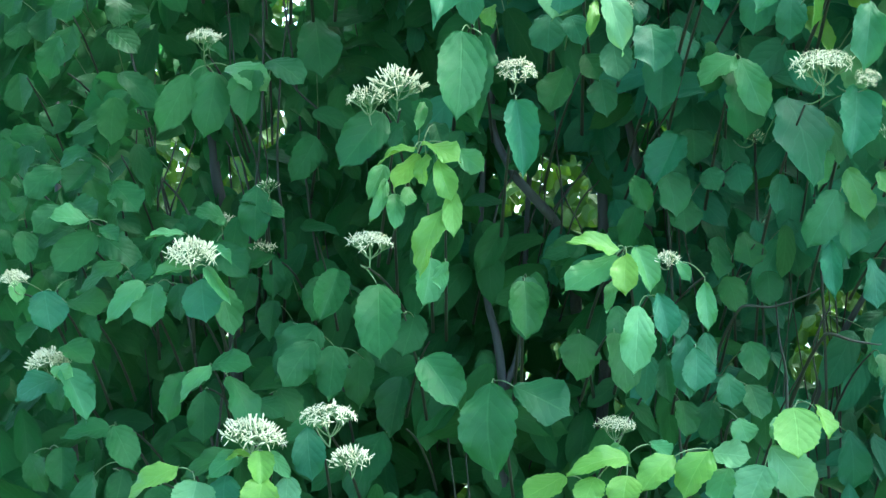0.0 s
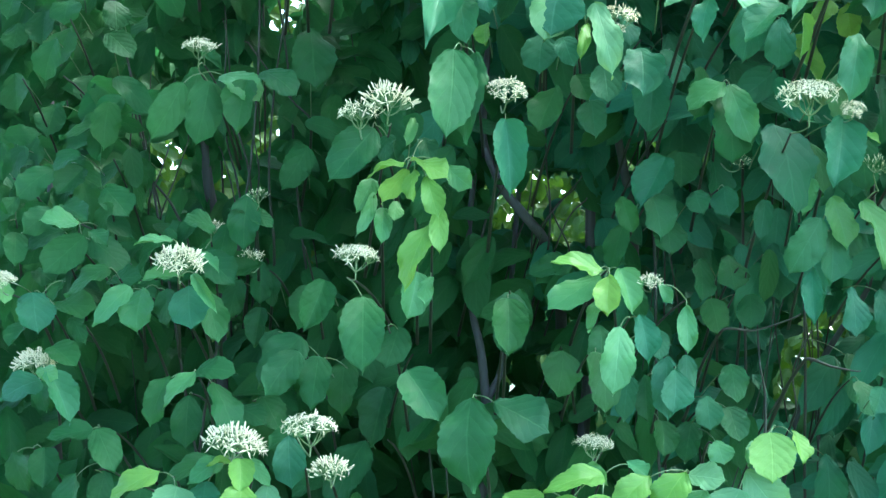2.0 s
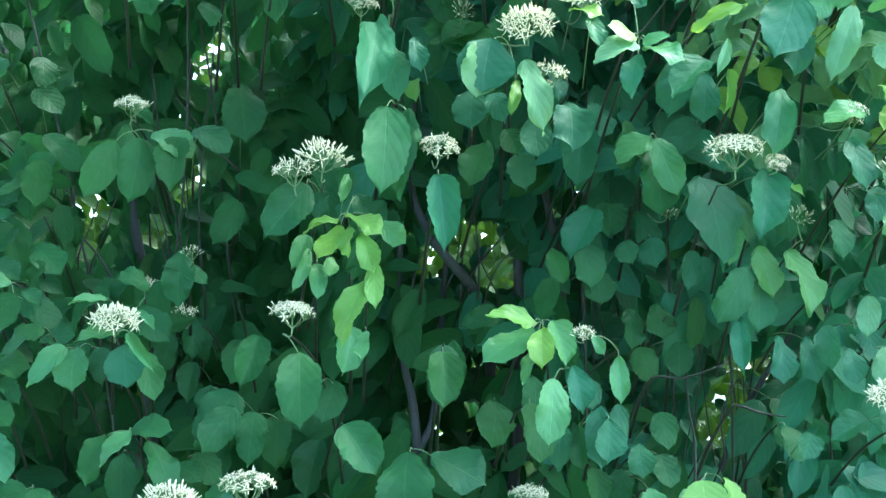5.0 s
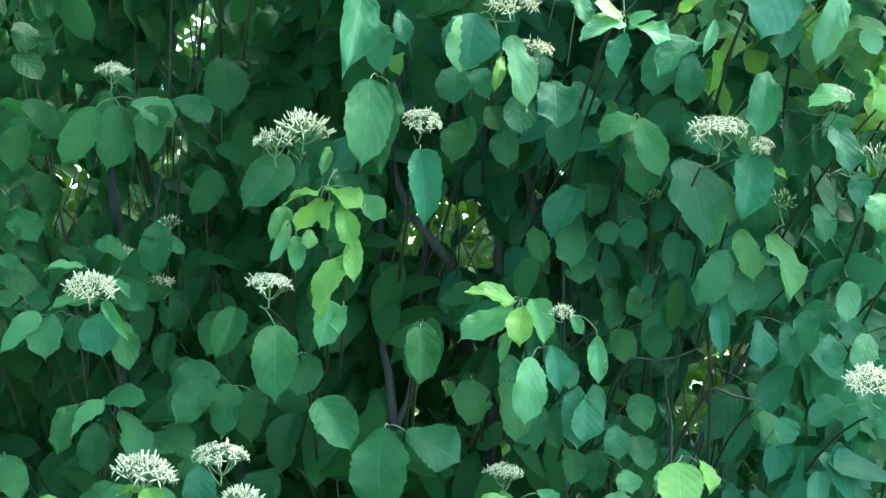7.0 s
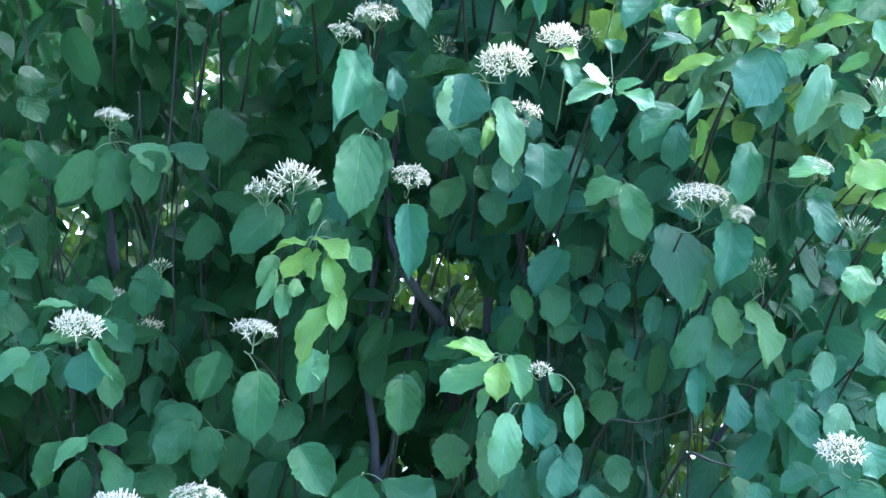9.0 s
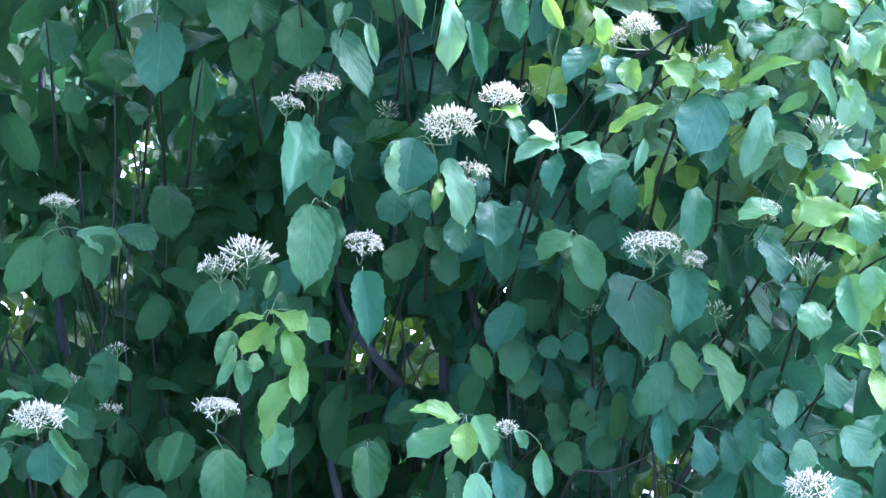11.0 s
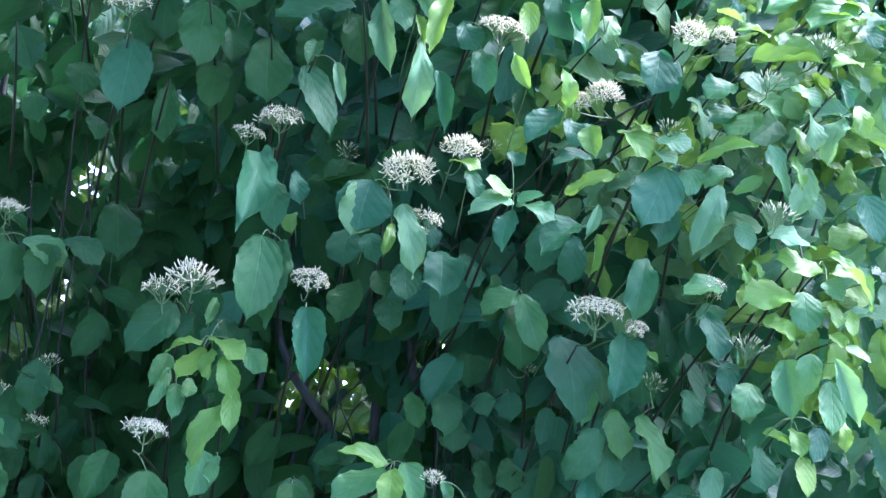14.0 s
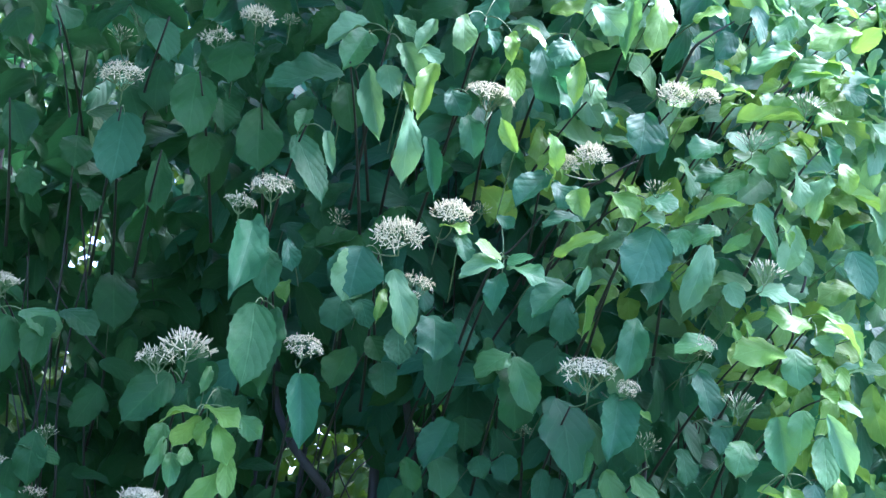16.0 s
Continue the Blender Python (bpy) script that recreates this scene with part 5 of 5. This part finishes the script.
shoot(left_shrub, (-0.491, 1.918, 1.712),
      [(-0.475, 1.860, 1.694, -0.470, 1.842, 1.653, 0.027, 'm'),
       (-0.485, 1.900, 1.738, -0.506, 1.882, 1.704, 0.027, 'm'),
       (-0.511, 1.920, 1.704, -0.501, 1.902, 1.665, 0.024, 'm')])
shoot(left_shrub, (-0.424, 1.928, 1.687),
      [(-0.428, 1.900, 1.700, -0.468, 1.882, 1.674, 0.027, 'm'),
       (-0.396, 1.900, 1.690, -0.344, 1.882, 1.652, 0.033, 'm'),
       (-0.447, 1.910, 1.670, -0.474, 1.892, 1.652, 0.024, 'm')])
shoot(left_shrub, (-0.347, 1.832, 1.643),
      [(-0.351, 1.790, 1.655, -0.394, 1.772, 1.619, 0.030, 'm'),
       (-0.367, 1.860, 1.641, -0.322, 1.842, 1.646, 0.020, 'm'),
       (-0.322, 1.770, 1.633, -0.358, 1.752, 1.587, 0.025, 'f')])
shoot(left_shrub, (-0.301, 1.827, 1.633),
      [(-0.311, 1.785, 1.632, -0.313, 1.767, 1.581, 0.041, 'f'),
       (-0.291, 1.820, 1.633, -0.285, 1.802, 1.589, 0.026, 'm')])
shoot(left_shrub, (-0.250, 1.771, 1.647),
      [(-0.254, 1.745, 1.636, -0.248, 1.727, 1.587, 0.042, 'w'),
       (-0.242, 1.775, 1.635, -0.220, 1.757, 1.572, 0.029, 'm'),
       (-0.249, 1.735, 1.648, -0.218, 1.717, 1.606, 0.013, 'f'),
       (-0.258, 1.730, 1.645, -0.303, 1.712, 1.637, 0.012, 'f'),
       (-0.246, 1.745, 1.672, -0.219, 1.727, 1.651, 0.010, 'f')])
shoot(left_shrub, (-0.273, 1.770, 1.683),
      [(-0.273, 1.745, 1.683, -0.312, 1.727, 1.677, 0.011, 'f')])
shoot(left_shrub, (-0.249, 1.865, 1.691),
      [(-0.238, 1.820, 1.705, -0.273, 1.802, 1.710, 0.026, 'm'),
       (-0.260, 1.860, 1.677, -0.216, 1.842, 1.639, 0.039, 'm')])
shoot(left_shrub, (-0.437, 1.841, 1.621),
      [(-0.437, 1.800, 1.624, -0.427, 1.782, 1.577, 0.042, 'w'),
       (-0.424, 1.840, 1.610, -0.367, 1.822, 1.608, 0.022, 'm'),
       (-0.459, 1.750, 1.639, -0.449, 1.732, 1.608, 0.017, 'f'),
       (-0.417, 1.870, 1.643, -0.429, 1.852, 1.612, 0.018, 'm'),
       (-0.446, 1.820, 1.591, -0.462, 1.802, 1.560, 0.024, 'm')])
shoot(left_shrub, (-0.471, 1.955, 1.655),
      [(-0.471, 1.930, 1.655, -0.439, 1.912, 1.636, 0.020, 'm')])
shoot(left_shrub, (-0.387, 1.945, 1.754),
      [(-0.387, 1.920, 1.754, -0.352, 1.902, 1.718, 0.040, 'm')])
shoot(left_shrub, (-0.414, 1.793, 1.540),
      [(-0.413, 1.755, 1.528, -0.450, 1.737, 1.504, 0.033, 'w'),
       (-0.401, 1.740, 1.539, -0.370, 1.722, 1.482, 0.033, 'w'),
       (-0.425, 1.800, 1.527, -0.412, 1.782, 1.490, 0.019, 'm'),
       (-0.415, 1.745, 1.540, -0.387, 1.727, 1.530, 0.013, 'f'),
       (-0.414, 1.800, 1.564, -0.379, 1.782, 1.542, 0.027, 'm')])
shoot(left_shrub, (-0.406, 1.885, 1.598),
      [(-0.406, 1.860, 1.598, -0.384, 1.842, 1.567, 0.020, 'm')])
shoot(left_shrub, (-0.253, 1.823, 1.537),
      [(-0.251, 1.800, 1.542, -0.201, 1.782, 1.541, 0.023, 'm'),
       (-0.247, 1.770, 1.542, -0.279, 1.752, 1.503, 0.026, 'f'),
       (-0.284, 1.820, 1.535, -0.298, 1.802, 1.477, 0.031, 'm'),
       (-0.231, 1.800, 1.530, -0.202, 1.782, 1.466, 0.038, 'm')])
shoot(left_shrub, (-0.199, 1.915, 1.505),
      [(-0.210, 1.860, 1.498, -0.173, 1.842, 1.481, 0.024, 'm'),
       (-0.189, 1.920, 1.511, -0.163, 1.902, 1.466, 0.035, 'm')])
shoot(left_shrub, (-0.276, 1.945, 1.510),
      [(-0.276, 1.920, 1.510, -0.276, 1.902, 1.446, 0.038, 'm')])
shoot(left_shrub, (-0.364, 1.840, 1.473),
      [(-0.359, 1.800, 1.474, -0.331, 1.782, 1.427, 0.035, 'm'),
       (-0.369, 1.830, 1.471, -0.420, 1.812, 1.460, 0.026, 'm')])
shoot(left_shrub, (-0.466, 1.950, 1.438),
      [(-0.443, 1.910, 1.442, -0.437, 1.892, 1.394, 0.036, 'm'),
       (-0.488, 1.940, 1.434, -0.462, 1.922, 1.387, 0.030, 'm')])
shoot(left_shrub, (-0.383, 1.915, 1.417),
      [(-0.394, 1.860, 1.418, -0.392, 1.842, 1.367, 0.041, 'm'),
       (-0.372, 1.920, 1.416, -0.378, 1.902, 1.372, 0.034, 'm')])
shoot(left_shrub, (-0.262, 1.735, 1.430),
      [(-0.273, 1.720, 1.437, -0.325, 1.702, 1.404, 0.027, 'l'),
       (-0.251, 1.700, 1.423, -0.259, 1.682, 1.383, 0.045, 'v')])
shoot(left_shrub, (-0.207, 1.770, 1.444),
      [(-0.222, 1.780, 1.445, -0.277, 1.762, 1.418, 0.025, 'm'),
       (-0.211, 1.740, 1.449, -0.243, 1.722, 1.423, 0.024, 'f'),
       (-0.192, 1.720, 1.449, -0.222, 1.702, 1.446, 0.012, 'l'),
       (-0.181, 1.740, 1.450, -0.154, 1.722, 1.423, 0.016, 'f'),
       (-0.227, 1.745, 1.425, -0.227, 1.727, 1.386, 0.034, 'w')])
shoot(left_shrub, (-0.175, 1.732, 1.436),
      [(-0.186, 1.700, 1.454, -0.182, 1.682, 1.419, 0.027, 'l'),
       (-0.180, 1.690, 1.429, -0.186, 1.672, 1.385, 0.043, 'l'),
       (-0.159, 1.730, 1.425, -0.160, 1.712, 1.383, 0.030, 'v')])
shoot(left_shrub, (-0.153, 1.860, 1.580),
      [(-0.137, 1.800, 1.568, -0.172, 1.782, 1.516, 0.039, 'm'),
       (-0.170, 1.870, 1.592, -0.176, 1.852, 1.558, 0.026, 'm')])
shoot(left_shrub, (-0.136, 1.835, 1.477),
      [(-0.143, 1.780, 1.475, -0.137, 1.762, 1.416, 0.037, 'w'),
       (-0.129, 1.840, 1.478, -0.169, 1.822, 1.453, 0.026, 'm')])
shoot(left_shrub, (-0.338, 1.905, 1.637),
      [(-0.338, 1.880, 1.637, -0.308, 1.862, 1.624, 0.020, 'm')])
shoot(left_shrub, (-0.307, 1.825, 1.409),
      [(-0.307, 1.800, 1.409, -0.306, 1.782, 1.371, 0.032, 'm')])
shoot(middle_shrub, (-0.016, 1.744, 1.782),
      [(-0.023, 1.720, 1.775, -0.065, 1.702, 1.754, 0.016, 'l'),
       (-0.017, 1.715, 1.779, 0.024, 1.697, 1.756, 0.020, 'l'),
       (-0.021, 1.715, 1.767, -0.046, 1.697, 1.727, 0.024, 'l'),
       (-0.013, 1.705, 1.766, -0.014, 1.687, 1.730, 0.022, 'l'),
       (-0.000, 1.705, 1.760, 0.014, 1.687, 1.713, 0.023, 'l'),
       (0.022, 1.740, 1.774, 0.049, 1.722, 1.748, 0.024, 'f'),
       (-0.005, 1.770, 1.809, 0.005, 1.752, 1.778, 0.022, 'm')])
shoot(middle_shrub, (0.008, 1.733, 1.712),
      [(0.014, 1.700, 1.726, 0.018, 1.682, 1.675, 0.020, 'l'),
       (0.005, 1.700, 1.708, -0.020, 1.682, 1.635, 0.033, 'l'),
       (0.008, 1.740, 1.654, 0.003, 1.722, 1.623, 0.018, 'f')])
shoot(middle_shrub, (-0.051, 1.771, 1.749),
      [(-0.058, 1.760, 1.760, -0.075, 1.742, 1.720, 0.021, 'f'),
       (-0.056, 1.750, 1.744, -0.074, 1.732, 1.693, 0.014, 'f'),
       (-0.046, 1.750, 1.728, -0.046, 1.732, 1.686, 0.020, 'f'),
       (-0.031, 1.745, 1.735, -0.034, 1.727, 1.712, 0.016, 'f')])
shoot(middle_shrub, (-0.058, 1.775, 1.821),
      [(-0.015, 1.740, 1.827, -0.023, 1.722, 1.791, 0.012, 'f'),
       (-0.046, 1.790, 1.813, -0.045, 1.772, 1.779, 0.025, 'm'),
       (-0.058, 1.735, 1.813, -0.105, 1.717, 1.751, 0.046, 'm')])
shoot(middle_shrub, (0.034, 1.738, 1.906),
      [(0.025, 1.700, 1.896, 0.022, 1.682, 1.796, 0.052, 'm'),
       (0.050, 1.735, 1.900, 0.038, 1.717, 1.797, 0.040, 'm')])
shoot(middle_shrub, (0.084, 1.740, 1.833),
      [(0.083, 1.720, 1.825, 0.092, 1.702, 1.739, 0.037, 'w')])
shoot(middle_shrub, (0.201, 1.743, 1.668),
      [(0.193, 1.720, 1.666, 0.135, 1.702, 1.674, 0.021, 'l'),
       (0.191, 1.730, 1.660, 0.132, 1.712, 1.618, 0.027, 'f'),
       (0.198, 1.705, 1.660, 0.195, 1.687, 1.615, 0.029, 'l'),
       (0.211, 1.720, 1.668, 0.225, 1.702, 1.619, 0.030, 'f'),
       (0.192, 1.740, 1.634, 0.179, 1.722, 1.598, 0.016, 'f')])
shoot(middle_shrub, (0.225, 1.738, 1.616),
      [(0.210, 1.700, 1.606, 0.203, 1.682, 1.532, 0.035, 'f'),
       (0.235, 1.735, 1.620, 0.245, 1.717, 1.568, 0.027, 'w')])
shoot(middle_shrub, (0.289, 1.760, 1.638),
      [(0.286, 1.740, 1.631, 0.287, 1.722, 1.578, 0.023, 'f'),
       (0.256, 1.740, 1.656, 0.268, 1.722, 1.631, 0.012, 'f')])
shoot(middle_shrub, (0.196, 1.810, 1.582),
      [(0.194, 1.790, 1.578, 0.206, 1.772, 1.507, 0.040, 'm')])
shoot(middle_shrub, (0.282, 1.780, 1.564),
      [(0.279, 1.760, 1.561, 0.276, 1.742, 1.512, 0.034, 'w')])
shoot(middle_shrub, (0.095, 1.790, 1.638),
      [(0.094, 1.770, 1.634, 0.096, 1.752, 1.569, 0.041, 'm')])
shoot(middle_shrub, (-0.039, 1.825, 1.599),
      [(-0.015, 1.760, 1.551, 0.024, 1.742, 1.496, 0.049, 'm'),
       (-0.027, 1.850, 1.599, -0.039, 1.832, 1.548, 0.039, 'm')])
shoot(middle_shrub, (0.061, 1.750, 1.526),
      [(0.056, 1.720, 1.525, 0.057, 1.702, 1.425, 0.063, 'm'),
       (0.081, 1.740, 1.520, 0.141, 1.722, 1.488, 0.044, 'm')])
shoot(right_shrub, (0.383, 1.727, 1.504),
      [(0.369, 1.690, 1.500, 0.372, 1.672, 1.448, 0.050, 'l'),
       (0.396, 1.710, 1.502, 0.407, 1.692, 1.468, 0.024, 'l'),
       (0.369, 1.720, 1.491, 0.348, 1.702, 1.464, 0.016, 'f')])
shoot(middle_shrub, (0.200, 1.726, 1.447),
      [(0.198, 1.700, 1.448, 0.133, 1.682, 1.430, 0.025, 'l'),
       (0.179, 1.720, 1.455, 0.203, 1.702, 1.439, 0.018, 'f'),
       (0.164, 1.690, 1.428, 0.149, 1.672, 1.398, 0.030, 'l'),
       (0.195, 1.680, 1.431, 0.187, 1.662, 1.395, 0.035, 'l'),
       (0.226, 1.740, 1.461, 0.247, 1.722, 1.445, 0.021, 'f')])
shoot(middle_shrub, (0.288, 1.710, 1.454),
      [(0.244, 1.690, 1.451, 0.207, 1.672, 1.415, 0.033, 'l'),
       (0.280, 1.680, 1.457, 0.248, 1.662, 1.409, 0.039, 'l'),
       (0.284, 1.690, 1.453, 0.322, 1.672, 1.450, 0.027, 'v'),
       (0.304, 1.700, 1.438, 0.289, 1.682, 1.399, 0.033, 'f')])
shoot(right_shrub, (0.346, 1.705, 1.450),
      [(0.337, 1.680, 1.441, 0.313, 1.662, 1.395, 0.042, 'v'),
       (0.345, 1.690, 1.460, 0.385, 1.672, 1.408, 0.046, 'v')])
shoot(left_shrub, (-0.458, 2.009, 1.973),
      [(-0.487, 2.123, 2.021, -0.487, 2.103, 1.982, 0.045, 'm'),
       (-0.427, 2.123, 2.022, -0.418, 2.103, 1.976, 0.035, 'm'),
       (-0.528, 2.155, 2.010, -0.523, 2.136, 1.959, 0.038, 'm'),
       (-0.487, 2.134, 1.986, -0.500, 2.114, 1.926, 0.043, 'm'),
       (-0.444, 2.166, 1.986, -0.401, 2.147, 1.949, 0.038, 'm'),
       (-0.562, 2.123, 2.026, -0.564, 2.103, 1.989, 0.032, 'm'),
       (-0.569, 2.177, 1.998, -0.569, 2.158, 1.955, 0.035, 'm')])
shoot(left_shrub, (-0.276, 1.940, 1.909),
      [(-0.277, 1.900, 1.898, -0.288, 1.882, 1.855, 0.027, 'm'),
       (-0.275, 1.900, 1.920, -0.245, 1.882, 1.897, 0.015, 'm')])
shoot(left_shrub, (-0.441, 1.965, 1.784),
      [(-0.417, 1.900, 1.796, -0.440, 1.882, 1.767, 0.027, 'm'),
       (-0.449, 1.920, 1.774, -0.488, 1.902, 1.735, 0.034, 'm'),
       (-0.416, 1.930, 1.778, -0.443, 1.912, 1.740, 0.031, 'm'),
       (-0.528, 2.123, 1.807, -0.552, 2.103, 1.784, 0.029, 'm')])
shoot(left_shrub, (-0.516, 1.990, 1.768),
      [(-0.516, 1.950, 1.768, -0.521, 1.932, 1.737, 0.027, 'm')])
shoot(left_shrub, (-0.453, 2.060, 1.886),
      [(-0.472, 2.199, 1.932, -0.474, 2.179, 1.888, 0.039, 'm'),
       (-0.517, 2.199, 1.891, -0.524, 2.179, 1.842, 0.041, 'm')])
shoot(left_shrub, (-0.528, 2.060, 1.903),
      [(-0.576, 2.199, 1.931, -0.562, 2.179, 1.873, 0.041, 'm')])
shoot(middle_shrub, (0.127, 1.740, 1.968),
      [(0.127, 1.700, 1.968, 0.120, 1.682, 1.903, 0.044, 'v')])
shoot(middle_shrub, (0.171, 1.930, 1.889),
      [(0.148, 1.860, 1.884, 0.126, 1.842, 1.826, 0.039, 'm'),
       (0.172, 1.890, 1.904, 0.188, 1.872, 1.870, 0.031, 'm'),
       (0.194, 1.920, 1.879, 0.200, 1.902, 1.831, 0.034, 'w')])
shoot(middle_shrub, (0.289, 1.960, 1.943),
      [(0.289, 1.920, 1.943, 0.290, 1.902, 1.896, 0.040, 'w')])
shoot(right_shrub, (0.339, 1.870, 1.881),
      [(0.339, 1.830, 1.881, 0.344, 1.812, 1.791, 0.053, 'm')])
shoot(right_shrub, (0.437, 1.855, 1.803),
      [(0.434, 1.800, 1.781, 0.420, 1.782, 1.736, 0.021, 'f'),
       (0.440, 1.830, 1.824, 0.450, 1.812, 1.761, 0.024, 'm')])
shoot(right_shrub, (0.493, 1.860, 1.830),
      [(0.493, 1.820, 1.830, 0.498, 1.802, 1.765, 0.038, 'm')])
shoot(middle_shrub, (0.289, 2.016, 1.784),
      [(0.267, 1.960, 1.782, 0.287, 1.942, 1.710, 0.041, 'w'),
       (0.329, 1.960, 1.777, 0.335, 1.942, 1.746, 0.029, 'w'),
       (0.315, 2.000, 1.829, 0.316, 1.982, 1.781, 0.042, 'm'),
       (0.295, 1.960, 1.741, 0.296, 1.942, 1.695, 0.041, 'm')])
shoot(right_shrub, (0.364, 2.000, 1.783),
      [(0.364, 1.960, 1.783, 0.368, 1.942, 1.743, 0.034, 'w')])
shoot(right_shrub, (0.454, 1.740, 1.822),
      [(0.454, 1.700, 1.822, 0.478, 1.682, 1.808, 0.013, 'l')])
shoot(right_shrub, (0.371, 2.040, 1.674),
      [(0.378, 2.000, 1.702, 0.383, 1.982, 1.655, 0.039, 'm'),
       (0.343, 2.000, 1.695, 0.344, 1.982, 1.641, 0.035, 'm'),
       (0.357, 2.000, 1.646, 0.369, 1.982, 1.599, 0.035, 'm'),
       (0.407, 2.000, 1.653, 0.407, 1.982, 1.607, 0.034, 'm')])
shoot(middle_shrub, (0.238, 1.887, 1.588),
      [(0.201, 1.820, 1.608, 0.202, 1.802, 1.559, 0.035, 'm'),
       (0.241, 1.860, 1.550, 0.235, 1.842, 1.497, 0.029, 'w'),
       (0.272, 1.860, 1.604, 0.275, 1.842, 1.568, 0.024, 'w')])
shoot(middle_shrub, (0.283, 1.903, 1.550),
      [(0.260, 1.860, 1.552, 0.262, 1.842, 1.497, 0.026, 'm'),
       (0.276, 1.800, 1.576, 0.278, 1.782, 1.503, 0.037, 'w'),
       (0.302, 1.830, 1.577, 0.300, 1.812, 1.518, 0.024, 'w'),
       (0.294, 1.960, 1.495, 0.296, 1.942, 1.450, 0.034, 'm')])
shoot(right_shrub, (0.347, 1.936, 1.518),
      [(0.331, 1.860, 1.531, 0.333, 1.842, 1.490, 0.030, 'w'),
       (0.369, 1.920, 1.567, 0.374, 1.902, 1.519, 0.034, 'm'),
       (0.368, 1.920, 1.516, 0.380, 1.902, 1.474, 0.037, 'm'),
       (0.337, 1.820, 1.482, 0.342, 1.802, 1.455, 0.028, 'f'),
       (0.331, 1.960, 1.495, 0.322, 1.942, 1.444, 0.034, 'm')])
shoot(middle_shrub, (0.171, 1.990, 1.576),
      [(0.171, 1.950, 1.576, 0.162, 1.932, 1.517, 0.048, 'm')])
shoot(right_shrub, (0.510, 1.910, 1.553),
      [(0.510, 1.870, 1.553, 0.524, 1.852, 1.510, 0.033, 'm')])

# ---- what stands behind the hedge ----
far = new("background_thicket")
far.location = (0, 5.2, 0)
tagged(far, "sunlit yellow-green thicket behind the hedge", "thicket", kind="stuff")
bpy.context.view_layer.update()
r = random.Random(91)
SPECKS = [(x, z, 0.8 * size) for x, z, size in CHINKS]
spots = []
while len(spots) < FAR_COUNT:
    x, z = r.uniform(-2.6, 3.4), r.uniform(0.1, 4.3)
    # upper leaves reach over the space behind the hedge, added to shade it
    y = r.uniform(4.6 - 0.9 * ramp(z, 2.6, 3.4), 6.0)
    if z > 3.9 + 0.3 * math.sin(1.7 * x) + 0.3 * noise.noise(Vector((x * 2, y, 0))):
        continue
    axis, normal = hanging(r, 0.9)
    length = r.uniform(0.05, 0.085)
    if open_at((x, y, z), axis, length, SPECKS, 0.05):
        continue
    spots.append(((x, y, z), axis, normal, length, length * r.uniform(0.5, 0.7)))
local(leaf_mass("leaves", spots, ROUGH, LEAF_FAR, far, r))
